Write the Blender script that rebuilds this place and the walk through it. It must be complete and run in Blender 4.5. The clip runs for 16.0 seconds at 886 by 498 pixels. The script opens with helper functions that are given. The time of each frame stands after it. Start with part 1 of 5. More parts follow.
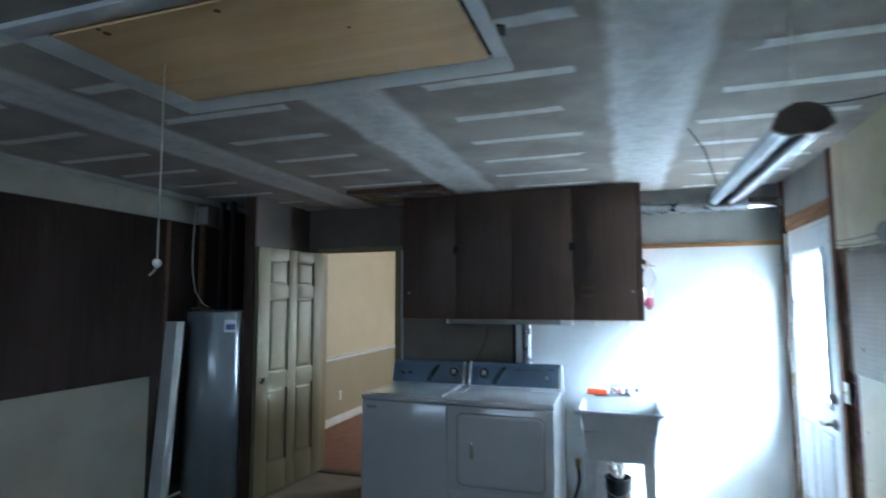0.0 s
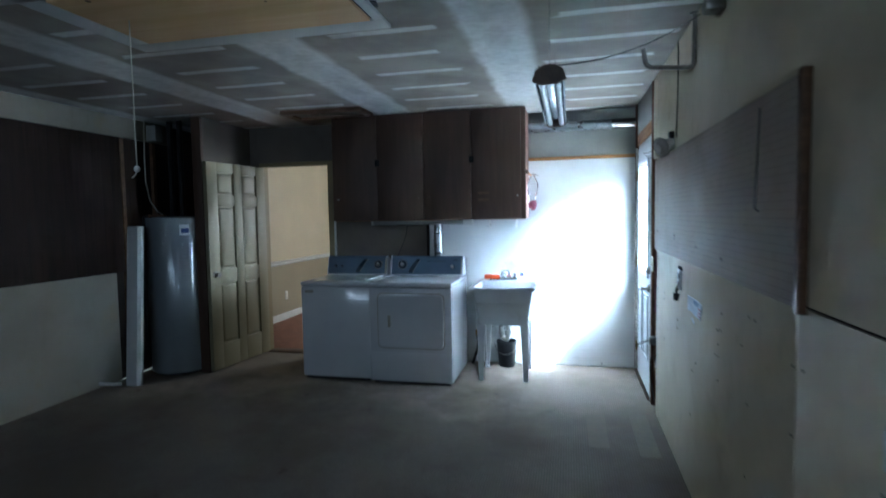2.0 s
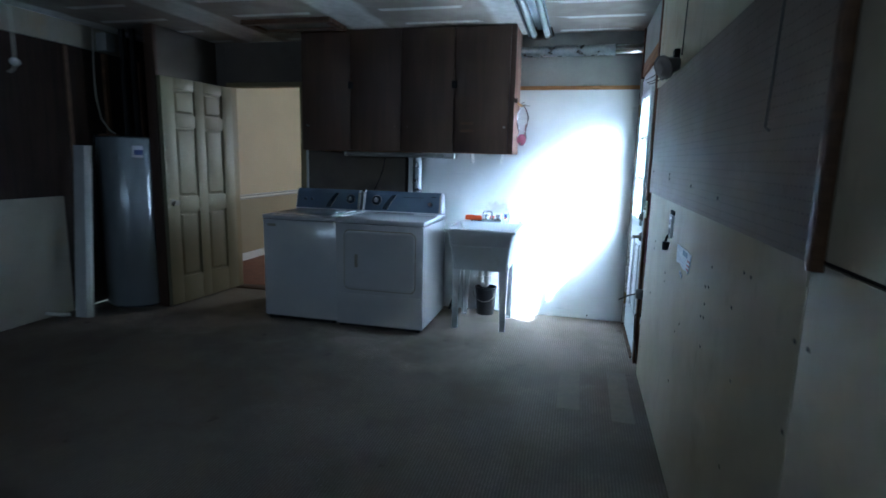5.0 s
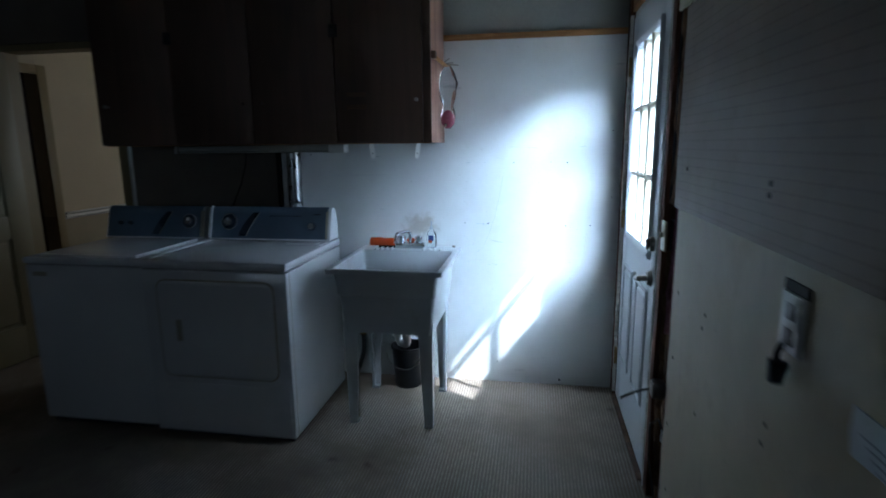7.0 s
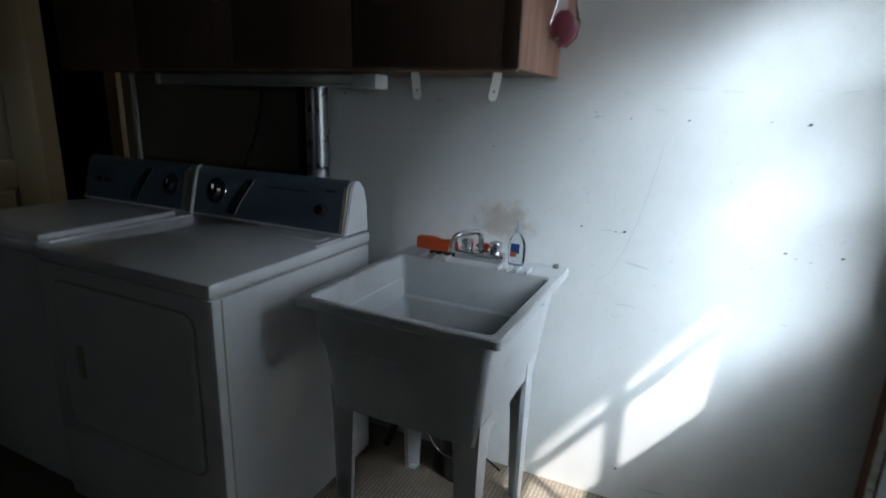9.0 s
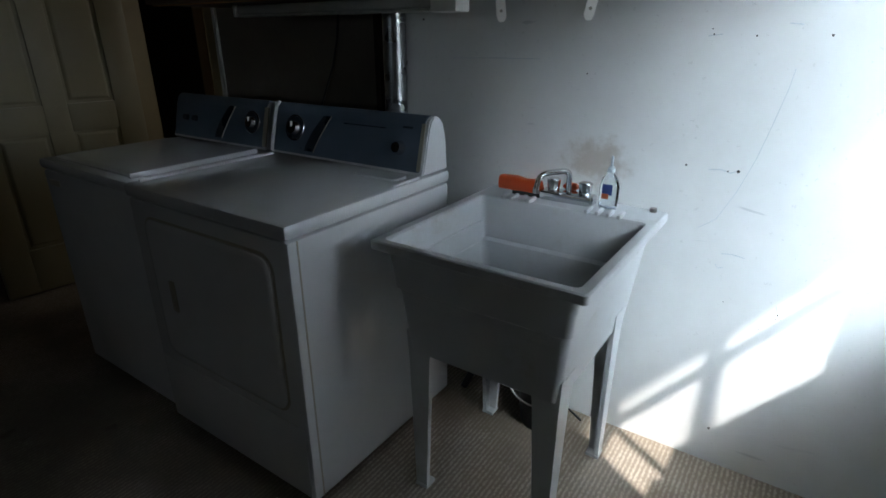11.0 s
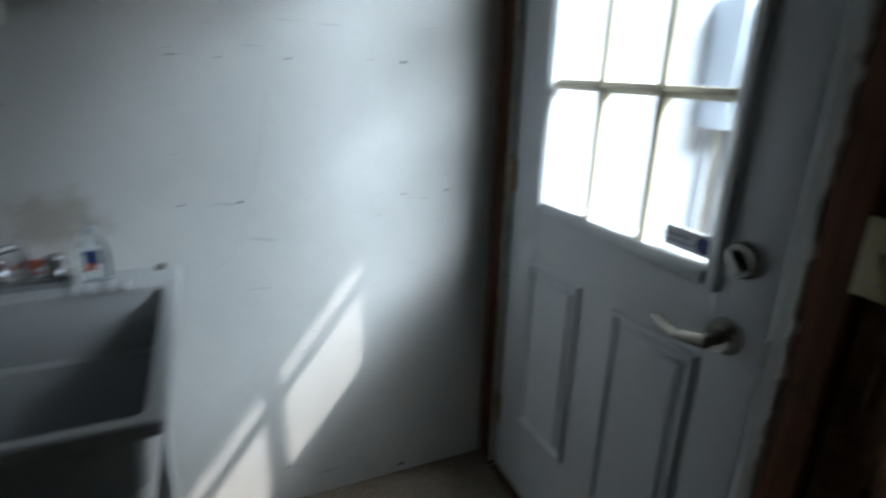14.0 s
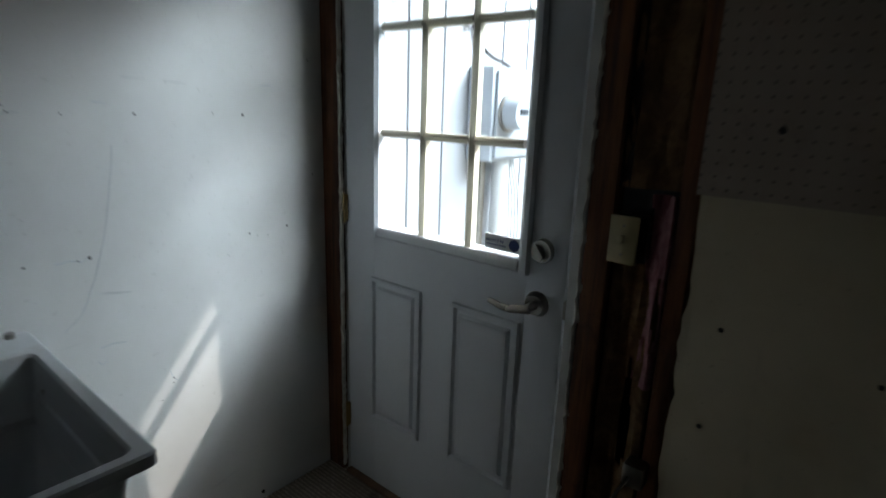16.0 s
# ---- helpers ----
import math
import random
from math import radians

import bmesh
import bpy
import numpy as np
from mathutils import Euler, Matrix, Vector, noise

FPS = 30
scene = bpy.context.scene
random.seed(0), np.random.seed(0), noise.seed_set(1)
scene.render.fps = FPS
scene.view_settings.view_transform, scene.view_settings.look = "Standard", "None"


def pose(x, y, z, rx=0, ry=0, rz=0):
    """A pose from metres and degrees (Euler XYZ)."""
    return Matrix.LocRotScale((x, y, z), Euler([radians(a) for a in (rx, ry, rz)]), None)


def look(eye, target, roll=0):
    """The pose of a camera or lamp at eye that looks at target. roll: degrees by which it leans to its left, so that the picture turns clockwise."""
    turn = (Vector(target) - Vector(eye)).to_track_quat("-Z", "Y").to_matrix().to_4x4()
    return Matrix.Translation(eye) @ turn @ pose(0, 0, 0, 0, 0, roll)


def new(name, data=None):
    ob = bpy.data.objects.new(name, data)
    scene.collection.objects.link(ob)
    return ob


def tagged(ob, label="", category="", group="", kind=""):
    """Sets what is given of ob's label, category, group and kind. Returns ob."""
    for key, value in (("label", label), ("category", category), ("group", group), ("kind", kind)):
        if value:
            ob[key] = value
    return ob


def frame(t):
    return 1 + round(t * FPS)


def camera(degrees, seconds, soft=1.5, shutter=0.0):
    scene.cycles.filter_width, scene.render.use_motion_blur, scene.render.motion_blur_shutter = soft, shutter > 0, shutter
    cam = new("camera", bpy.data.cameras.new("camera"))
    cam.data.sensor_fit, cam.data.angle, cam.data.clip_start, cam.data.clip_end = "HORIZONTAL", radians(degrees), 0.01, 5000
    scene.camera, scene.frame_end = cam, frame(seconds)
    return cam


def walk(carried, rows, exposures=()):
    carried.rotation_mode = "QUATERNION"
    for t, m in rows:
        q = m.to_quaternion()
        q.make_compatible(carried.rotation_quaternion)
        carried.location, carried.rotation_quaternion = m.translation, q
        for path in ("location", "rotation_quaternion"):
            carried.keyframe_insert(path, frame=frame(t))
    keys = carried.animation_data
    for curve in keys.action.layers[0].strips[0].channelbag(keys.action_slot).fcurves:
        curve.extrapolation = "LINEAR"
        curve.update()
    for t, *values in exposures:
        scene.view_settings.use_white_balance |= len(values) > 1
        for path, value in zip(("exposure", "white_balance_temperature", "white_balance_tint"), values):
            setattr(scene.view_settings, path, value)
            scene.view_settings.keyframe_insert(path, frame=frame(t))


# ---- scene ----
cam = camera(78.5, 16.0, soft=1.6, shutter=0.8)
PATH = [
    (0, (0.157, -0.1, 1.602), (-0.466, 1.792, 1.78), -0.2),
    (0.5, (0.33, -0.254, 1.572), (-0.214, 1.668, 1.679), -0.4),
    (1, (0.482, -0.451, 1.537), (-0.013, 1.487, 1.561), 0.7),
    (1.5, (0.55, -0.684, 1.51), (0.082, 1.26, 1.47), 0.3),
    (2, (0.679, -0.881, 1.474), (0.226, 1.063, 1.35), -1.0),
    (2.5, (0.752, -1.029, 1.457), (0.285, 0.903, 1.234), -0.1),
    (3, (0.749, -1.115, 1.439), (0.253, 0.803, 1.162), -0.4),
    (3.2, (0.743, -1.133, 1.433), (0.24, 0.78, 1.14), 0.5),
    (5.3, (0.847, -0.175, 1.386), (0.391, 1.744, 1.053), 1.8),
    (5.5, (0.809, -0.004, 1.395), (0.391, 1.925, 1.071), 1.5),
    (6, (0.821, 0.478, 1.408), (0.46, 2.415, 1.069), -0.1),
    (6.5, (0.828, 0.914, 1.399), (0.442, 2.844, 1.042), -0.8),
    (7, (0.813, 1.333, 1.416), (0.485, 3.27, 1.041), -0.6),
    (7.5, (0.816, 1.766, 1.403), (0.366, 3.678, 1.027), 0.9),
    (8, (0.81, 2.142, 1.387), (0.234, 4.001, 0.925), 0.7),
    (8.5, (0.776, 2.455, 1.367), (0.096, 4.28, 0.913), -0.8),
    (9, (0.753, 2.693, 1.336), (-0.075, 4.441, 0.826), 1.8),
    (9.5, (0.748, 2.782, 1.313), (-0.122, 4.47, 0.685), 0.8),
    (10, (0.708, 2.781, 1.307), (-0.266, 4.398, 0.647), 0.5),
    (10.2, (0.708, 2.782, 1.31), (-0.347, 4.343, 0.638), 0.4),
    (12.3, (0.71, 2.787, 1.327), (-0.246, 4.347, 0.519), -0.2),
    (12.5, (0.644, 2.783, 1.304), (-0.095, 4.47, 0.525), 1.8),
    (13, (0.576, 2.808, 1.315), (0.333, 4.638, 0.545), 0.7),
    (13.5, (0.525, 2.9, 1.312), (0.695, 4.744, 0.557), 0.5),
    (14, (0.493, 3.017, 1.309), (1.251, 4.754, 0.67), 1.5),
    (14.5, (0.453, 3.078, 1.327), (1.628, 4.564, 0.687), 3.5),
    (15, (0.335, 3.123, 1.35), (1.766, 4.369, 0.72), 3.1),
    (15.5, (0.249, 3.094, 1.352), (1.733, 4.277, 0.722), 2.9),
    (16, (0.108, 2.959, 1.364), (1.607, 4.179, 0.85), 1.9),
]
# brightness and white balance of the carried camera: seconds, stops, kelvin, tint
EXPOSURES = [(0.0, 3.05, 5150, 5), (2.0, 2.75, 5100, 5), (3.0, 2.5, 5050, 5), (5.5, 1.95, 4950, 5), (6.5, 1.05, 5100, 6), (7.5, 0.2, 5500, 8), (8.5, 0.05, 6200, 10),
             (9.5, 0.12, 6400, 10), (10.2, 0.24, 6400, 10), (12.5, 0.2, 6400, 10), (13.0, 0.18, 6400, 10), (13.5, -0.15, 6400, 10), (14.0, -0.68, 6500, 10), (14.5, -0.75, 6550, 10), (16.0, -1.1, 6750, 10)]
walk(cam, [(t, look(eye, target, roll)) for t, eye, target, roll in PATH], EXPOSURES)
SUN, SKY, GLOW, ROOM, BACK, LOW_FILL = 8.0, 0.15, 1700.0, 11.0, 3.0, 80.0

# ---- light ----
SUN_WAY = Vector((-1.63, 1.0, -2.09)).normalized()
world = bpy.data.worlds.new("sky")
scene.world = world
world.use_nodes = True
wn = world.node_tree
sky = wn.nodes.new("ShaderNodeTexSky")
sky.sky_type = 'NISHITA'
sky.sun_disc = False
sky.sun_elevation = math.asin(-SUN_WAY.z)
sky.sun_rotation = math.atan2(-SUN_WAY.x, -SUN_WAY.y)
wn.links.new(sky.outputs[0], wn.nodes["Background"].inputs[0])
wn.nodes["Background"].inputs[1].default_value = SKY


def lamp(name, kind, m, energy, color=(1, 1, 1), **values):
    data = bpy.data.lights.new(name, kind)
    data.energy, data.color = energy, color
    for key, value in values.items():
        if key == "angle":
            data.angle = value
        if key == "size":
            data.shape, data.size, data.size_y = 'RECTANGLE', value[0], value[1]
        if key == "spread":
            data.spread = value
    ob = new(name, data)
    ob.matrix_world = m
    return ob


lamp("sun", 'SUN', look((6, -2, 8), Vector((6, -2, 8)) + SUN_WAY), SUN, (1.0, 0.96, 0.91), angle=radians(0.9))
# added area lamp outside, standing in for bright sky at the yard door glass
lamp("sky_stand_in", 'AREA', look((3.05, 1.68, 3.60), (1.3, 3.95, 1.15)), GLOW, (0.74, 0.88, 1.0), size=(2.9, 1.7))
# added area lamp level with the yard door glass, brightens the dryer side
lamp("low_sky_fill", 'AREA', look((5.3, 3.45, 2.0), (1.3, 3.92, 1.35)), LOW_FILL, (0.80, 0.90, 1.0), size=(2.4, 1.8))
# daylight through the window of the next room
lamp("room_window", 'AREA', look((-0.22, 6.8, 1.55), (-3.3, 6.6, 1.3)), ROOM, (1.0, 0.95, 0.86), size=(1.4, 1.2))
# added area lamp behind the walk, no source seen there; lifts ceiling and floor
lamp("back_fill", 'AREA', look((-1.5, -3.24, 1.75), (-1.5, -0.6, 2.6)), BACK, (0.78, 0.9, 1.0), size=(3.2, 0.45), spread=radians(140))


# ---- materials ----
def srgb(h):
    c = [int(h[i:i + 2], 16) / 255 for i in (0, 2, 4)]
    return tuple(v / 12.92 if v <= 0.04045 else ((v + 0.055) / 1.055) ** 2.4 for v in c)


class Nodes:
    """Short ways to wire a node material."""

    def __init__(self, name):
        self.m = bpy.data.materials.new(name)
        self.m.use_nodes = True
        self.t = self.m.node_tree
        self.b = self.t.nodes["Principled BSDF"]
        self.pos = self.t.nodes.new("ShaderNodeNewGeometry").outputs["Position"]
        self.sep = None

    def put(self, socket, v):
        if isinstance(v, bpy.types.NodeSocket):
            self.t.links.new(v, socket)
        elif isinstance(v, (tuple, list)) and len(v) == 3 and socket.type == 'RGBA':
            socket.default_value = (*v, 1)
        else:
            socket.default_value = v

    def math(self, op, a, b=0.0, c=0.0, clamp=False):
        n = self.t.nodes.new("ShaderNodeMath")
        n.operation, n.use_clamp = op, clamp
        for s, v in zip(n.inputs, (a, b, c)):
            self.put(s, v)
        return n.outputs[0]

    def xyz(self, i):
        if self.sep is None:
            self.sep = self.t.nodes.new("ShaderNodeSeparateXYZ")
            self.put(self.sep.inputs[0], self.pos)
        return self.sep.outputs[i]

    def scaled(self, s):
        n = self.t.nodes.new("ShaderNodeMapping")
        self.put(n.inputs["Vector"], self.pos)
        n.inputs["Scale"].default_value = s
        return n.outputs[0]

    def noise(self, scale, detail=3.0, rough=0.55, stretch=None, distort=0.0):
        n = self.t.nodes.new("ShaderNodeTexNoise")
        self.put(n.inputs["Vector"], self.scaled(stretch) if stretch else self.pos)
        n.inputs["Scale"].default_value, n.inputs["Detail"].default_value = scale, detail
        n.inputs["Roughness"].default_value, n.inputs["Distortion"].default_value = rough, distort
        return n.outputs["Fac"]

    def step(self, v, lo, hi, out0=0.0, out1=1.0):
        n = self.t.nodes.new("ShaderNodeMapRange")
        n.interpolation_type = 'SMOOTHSTEP'
        for s, x in zip(n.inputs, (v, lo, hi, out0, out1)):
            self.put(s, x)
        return n.outputs[0]

    def mix(self, f, a, b, kind='MIX'):
        n = self.t.nodes.new("ShaderNodeMix")
        n.data_type, n.blend_type = 'RGBA', kind
        self.put(n.inputs[0], f)
        self.put(n.inputs[6], a)
        self.put(n.inputs[7], b)
        return n.outputs[2]

    def bump(self, height, strength, distance=0.01):
        n = self.t.nodes.new("ShaderNodeBump")
        self.put(n.inputs["Height"], height)
        n.inputs["Strength"].default_value, n.inputs["Distance"].default_value = strength, distance
        self.t.links.new(n.outputs[0], self.b.inputs["Normal"])

    def done(self, color, rough=0.6, metal=0.0, **more):
        self.put(self.b.inputs["Base Color"], color)
        self.put(self.b.inputs["Roughness"], rough)
        self.put(self.b.inputs["Metallic"], metal)
        for key, v in more.items():
            self.put(self.b.inputs[key.replace("_", " ")], v)
        return self.m


def plain(name, color, rough=0.5, metal=0.0, var=0.12, scale=5.0, fine=120.0, bump=0.08, stretch=None, dirt=None, each=0.0, **more):
    """Paint, plastic, metal: broad unevenness, fine grain, a little dirt."""
    n = Nodes(name)
    broad = n.noise(scale, 4, 0.6, stretch)
    grain = n.noise(fine, 2, 0.5, stretch)
    lo = tuple(c * (1 - var) for c in color)
    hi = tuple(min(1.0, c * (1 + var * 0.6)) for c in color)
    c = n.mix(n.step(broad, 0.3, 0.7), lo, hi)
    c = n.mix(n.step(grain, 0.35, 0.75, 0.0, 0.35), c, lo)
    if dirt:
        c = n.mix(n.step(n.noise(scale * 0.7, 6, 0.7), 0.52, 0.72, 0.0, 0.75), c, dirt)
    if each:
        info = n.t.nodes.new("ShaderNodeObjectInfo").outputs["Random"]
        c = n.mix(n.math('MULTIPLY', info, each), c, lo)
    if bump:
        n.bump(grain, bump, 0.004)
    spread = min(0.08, var * 0.7)
    r = n.step(broad, 0.25, 0.75, max(0.02, rough - spread), min(1, rough + spread))
    return n.done(c, r, metal, **more)


def wood(name, dark, light, along, rough=0.6, scale=14.0, bump=0.15, dirt=None):
    """Timber with grain along an axis (0, 1, 2)."""
    n = Nodes(name)
    s = [1.0, 1.0, 1.0]
    s[along] = 0.07
    g = n.noise(scale * 2.2, 5, 0.6, tuple(s), 0.6)
    fine = n.noise(scale * 14, 2, 0.5, tuple(s))
    c = n.mix(n.step(g, 0.32, 0.68), dark, light)
    c = n.mix(n.step(fine, 0.45, 0.8, 0.0, 0.5), c, dark)
    c = n.mix(n.step(n.noise(2.2, 3), 0.4, 0.7, 0.0, 0.2), c, dark)
    if dirt:
        c = n.mix(n.step(n.noise(5, 5, 0.7), 0.55, 0.7, 0, 0.8), c, dirt)
    n.bump(n.math('ADD', g, n.math('MULTIPLY', fine, 0.4)), bump, 0.004)
    return n.done(c, rough)


def carpet_material():
    n = Nodes("berber_carpet")
    wave = n.t.nodes.new("ShaderNodeTexWave")
    wave.wave_type, wave.bands_direction = 'BANDS', 'X'
    n.put(wave.inputs["Vector"], n.pos)
    wave.inputs["Scale"].default_value, wave.inputs["Distortion"].default_value = 21.0, 2.2
    wave.inputs["Detail"].default_value, wave.inputs["Detail Scale"].default_value = 3.0, 5.0
    loops = n.t.nodes.new("ShaderNodeTexVoronoi")
    n.put(loops.inputs["Vector"], n.scaled((1.0, 0.62, 1.0)))
    loops.inputs["Scale"].default_value = 140.0
    rib = n.math('MULTIPLY', wave.outputs["Fac"], n.step(loops.outputs["Distance"], 0.75, 0.1, 0.35, 1.0))
    c = n.mix(n.step(rib, 0.05, 0.7), srgb("7f7568"), srgb("a89d90"))
    c = n.mix(n.step(n.noise(900, 1), 0.4, 0.8, 0, 0.35), c, srgb("7d6c55"))
    c = n.mix(n.step(n.noise(1.1, 5, 0.62), 0.42, 0.62, 0, 0.75), c, srgb("6b5d4d"))
    # shade away from the bright wall, put into the carpet colour with ragged edges
    floor_shade = n.step(n.math('ADD', n.xyz(1), n.math('MULTIPLY', n.math('SUBTRACT', n.noise(1.6, 5, 0.65), 0.5), 2.6)), 3.7, 2.6, 0, 0.62)
    c = n.mix(floor_shade, c, srgb("4e453a"))
    spots = n.step(n.noise(4.5, 3, 0.6), 0.66, 0.74, 0, 0.6)
    c = n.mix(spots, c, srgb("3d3226"))
    n.bump(rib, 0.3, 0.004)
    return n.done(c, 0.95)


def ceiling_material():
    """Taped plasterboard: wide white joints every 1.22 m, short skimmed bars over the joists, grey paper between."""
    n = Nodes("taped_ceiling_board")
    x, y = n.xyz(0), n.xyz(1)
    rough_edge = n.math('MULTIPLY', n.math('SUBTRACT', n.noise(4, 3, 0.5), 0.5), 0.09)
    u = n.math('ADD', n.math('WRAP', n.math('ADD', x, -0.30), 0.61, -0.61), rough_edge)
    du = n.math('ABSOLUTE', u)
    seam = n.step(du, 0.205, 0.135)
    heart = n.step(du, 0.10, 0.03)
    v = n.math('ABSOLUTE', n.math('ADD', n.math('WRAP', n.math('ADD', y, -1.885), 0.2065, -0.2065), n.math('MULTIPLY', rough_edge, 0.35)))
    bar = n.math('MULTIPLY', n.step(v, 0.042, 0.022), n.step(n.math('ADD', du, n.math('MULTIPLY', n.math('SUBTRACT', n.noise(2.3, 2), 0.5), 0.5)), 0.285, 0.315))
    bar = n.math('MULTIPLY', bar, n.step(n.noise(1.7, 3), 0.24, 0.38, 0.35, 1.0))
    paper = n.mix(n.step(n.noise(3, 5), 0.35, 0.7), srgb("91877d"), srgb("aaa196"))
    skim = n.mix(n.step(n.noise(16, 4), 0.3, 0.7), srgb("d2d0cc"), srgb("e6e5e2"))
    c = n.mix(n.math('MAXIMUM', n.math('MULTIPLY', seam, 0.9), n.math('MULTIPLY', bar, 0.95)), paper, skim)
    c = n.mix(n.math('MULTIPLY', heart, n.step(n.noise(5, 3), 0.4, 0.7, 0.1, 0.5)), c, srgb("a9a7a3"))
    c = n.mix(n.step(n.noise(0.9, 4), 0.5, 0.75, 0, 0.3), c, srgb("77706a"))
    n.bump(n.math('ADD', n.math('MULTIPLY', n.math('MAXIMUM', seam, bar), 1.0), n.math('MULTIPLY', n.noise(60, 3), 0.25)), 0.25, 0.004)
    return n.done(c, 0.75)


def white_wall_material():
    """White hardboard behind the sink: slight sheen, pencil scuffs, a stain over the taps."""
    n = Nodes("white_wall_panel")
    c = n.mix(n.step(n.noise(1.4, 5, 0.6), 0.35, 0.7), srgb("d3d4d2"), srgb("e2e3e2"))
    scuff = n.step(n.noise(9, 3, 0.5, (0.25, 1, 2.2), 1.2), 0.70, 0.735, 0, 0.35)
    c = n.mix(scuff, c, srgb("8f9498"))
    dx = n.math('MULTIPLY', n.math('ADD', n.xyz(0), -0.15), 6.5)
    dz = n.math('MULTIPLY', n.math('ADD', n.xyz(2), -0.955), 10.0)
    d = n.math('SQRT', n.math('ADD', n.math('MULTIPLY', dx, dx), n.math('MULTIPLY', dz, dz)))
    d = n.math('ADD', d, n.math('MULTIPLY', n.math('SUBTRACT', n.noise(22, 5, 0.7), 0.5), 1.4))
    c = n.mix(n.step(d, 0.9, 0.2, 0, 0.5), c, srgb("8d7a5f"))
    c = n.mix(n.step(n.noise(70, 2), 0.68, 0.74, 0, 0.25), c, srgb("a8a8a4"))
    n.bump(n.noise(35, 4), 0.06, 0.004)
    return n.done(c, n.step(n.noise(3, 3), 0.3, 0.7, 0.38, 0.55))


def side_wall_material(name, tone):
    """Off-white plasterboard with grey rub marks and yellowed patches."""
    n = Nodes(name)
    c = n.mix(n.step(n.noise(1.3, 5, 0.62), 0.35, 0.68), tone[0], tone[1])
    c = n.mix(n.step(n.noise(2.4, 4, 0.65), 0.56, 0.74, 0, 0.5), c, srgb("9c8a6c"))
    c = n.mix(n.step(n.noise(7, 4, 0.6, (1, 1, 0.35)), 0.62, 0.74, 0, 0.3), c, srgb("7d7363"))
    c = n.mix(n.step(n.noise(60, 2), 0.68, 0.76, 0, 0.3), c, srgb("8a8070"))
    n.bump(n.noise(45, 4), 0.06, 0.004)
    return n.done(c, n.step(n.noise(4, 4), 0.3, 0.7, 0.6, 0.72), Specular_IOR_Level=0.35)


def pegboard_material():
    n = Nodes("pegboard_hardboard")
    fy = n.math('ABSOLUTE', n.math('WRAP', n.xyz(1), 0.0127, -0.0127))
    fz = n.math('ABSOLUTE', n.math('WRAP', n.xyz(2), 0.0127, -0.0127))
    d = n.math('SQRT', n.math('ADD', n.math('MULTIPLY', fy, fy), n.math('MULTIPLY', fz, fz)))
    hole = n.step(d, 0.0036, 0.0026, 0.0, 0.5)
    c = n.mix(n.step(n.noise(2.2, 5), 0.35, 0.7), srgb("8c7e71"), srgb("9d8f82"))
    c = n.mix(n.step(n.noise(24, 3), 0.55, 0.75, 0, 0.3), c, srgb("73665b"))
    c = n.mix(hole, c, (0.008, 0.006, 0.005))
    n.bump(n.math('SUBTRACT', 1.0, hole), 0.3, 0.003)
    return n.done(c, n.step(n.noise(5, 4), 0.3, 0.7, 0.6, 0.7), Specular_IOR_Level=0.3)


def brown_panel_material():
    n = Nodes("brown_wall_panelling")
    groove = n.math('ABSOLUTE', n.math('WRAP', n.math('ADD', n.xyz(1), n.xyz(0)), 0.0508, -0.0508))
    g = n.noise(26, 5, 0.6, (1, 1, 0.06), 0.5)
    c = n.mix(n.step(g, 0.3, 0.7), srgb("22160e"), srgb("312117"))
    c = n.mix(n.step(groove, 0.004, 0.002, 0, 0.6), c, srgb("1c1410"))
    c = n.mix(n.step(n.noise(2, 4), 0.5, 0.7, 0, 0.4), c, srgb("2a1f17"))
    n.bump(n.step(groove, 0.001, 0.004), 0.3, 0.004)
    return n.done(c, 0.75, Specular_IOR_Level=0.3)


def glass_material(name, tint=(0.96, 0.98, 0.98), rough=0.0):
    n = Nodes(name)
    smear = n.step(n.noise(12, 4), 0.4, 0.8, rough, rough + 0.02)
    return n.done(tint, smear, 0.0, Transmission_Weight=1.0, IOR=1.45)


def insulation_material(name, a, b):
    n = Nodes(name)
    c = n.mix(n.step(n.noise(18, 6, 0.7, None, 1.0), 0.3, 0.7), a, b)
    n.bump(n.noise(30, 6, 0.75), 0.5, 0.012)
    return n.done(c, 0.95)


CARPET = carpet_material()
CEILING = ceiling_material()
WHITE_WALL = white_wall_material()
SIDE_WALL = side_wall_material("yellowed_wall_board", (srgb("b5a88d"), srgb("c7bba2")))
# dimmer copy of the board above; the west wall's shade is in its colour
SHADED_BOARD = side_wall_material("shaded_wall_board", (srgb("8b8577"), srgb("999385")))
PEGBOARD = pegboard_material()
BROWN_PANEL = brown_panel_material()
GREY_BOARD = plain("bare_grey_plasterboard", srgb("9b9a94"), 0.8, var=0.15, scale=2.5, bump=0.1)
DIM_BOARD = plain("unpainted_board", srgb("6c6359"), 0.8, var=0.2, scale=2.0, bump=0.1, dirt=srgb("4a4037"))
# bare dark boards; also carries the unlit closet's shade
DARK_CAVITY = plain("dark_sheathing_and_shade", srgb("2a211a"), 0.9, var=0.3, scale=3.0, bump=0.2)
STUD = wood("raw_stud_timber", srgb("3c2312"), srgb("744626"), 2, 0.75, 12, 0.3, srgb("38210f"))
STUD_Y = wood("raw_header_timber", srgb("7a5230"), srgb("a87a4c"), 1, 0.75, 12, 0.25)
STRIP = wood("pine_batten", srgb("8c6236"), srgb("b98a52"), 0, 0.65, 12, 0.2)
CABINET_WOOD = wood("dark_stained_cabinet_wood", srgb("493527"), srgb("543e2f"), 2, 0.55, 9, 0.06)
CABINET_SIDE = wood("bare_pinkish_plywood", srgb("7d5a49"), srgb("9c7564"), 2, 0.6, 8, 0.1)
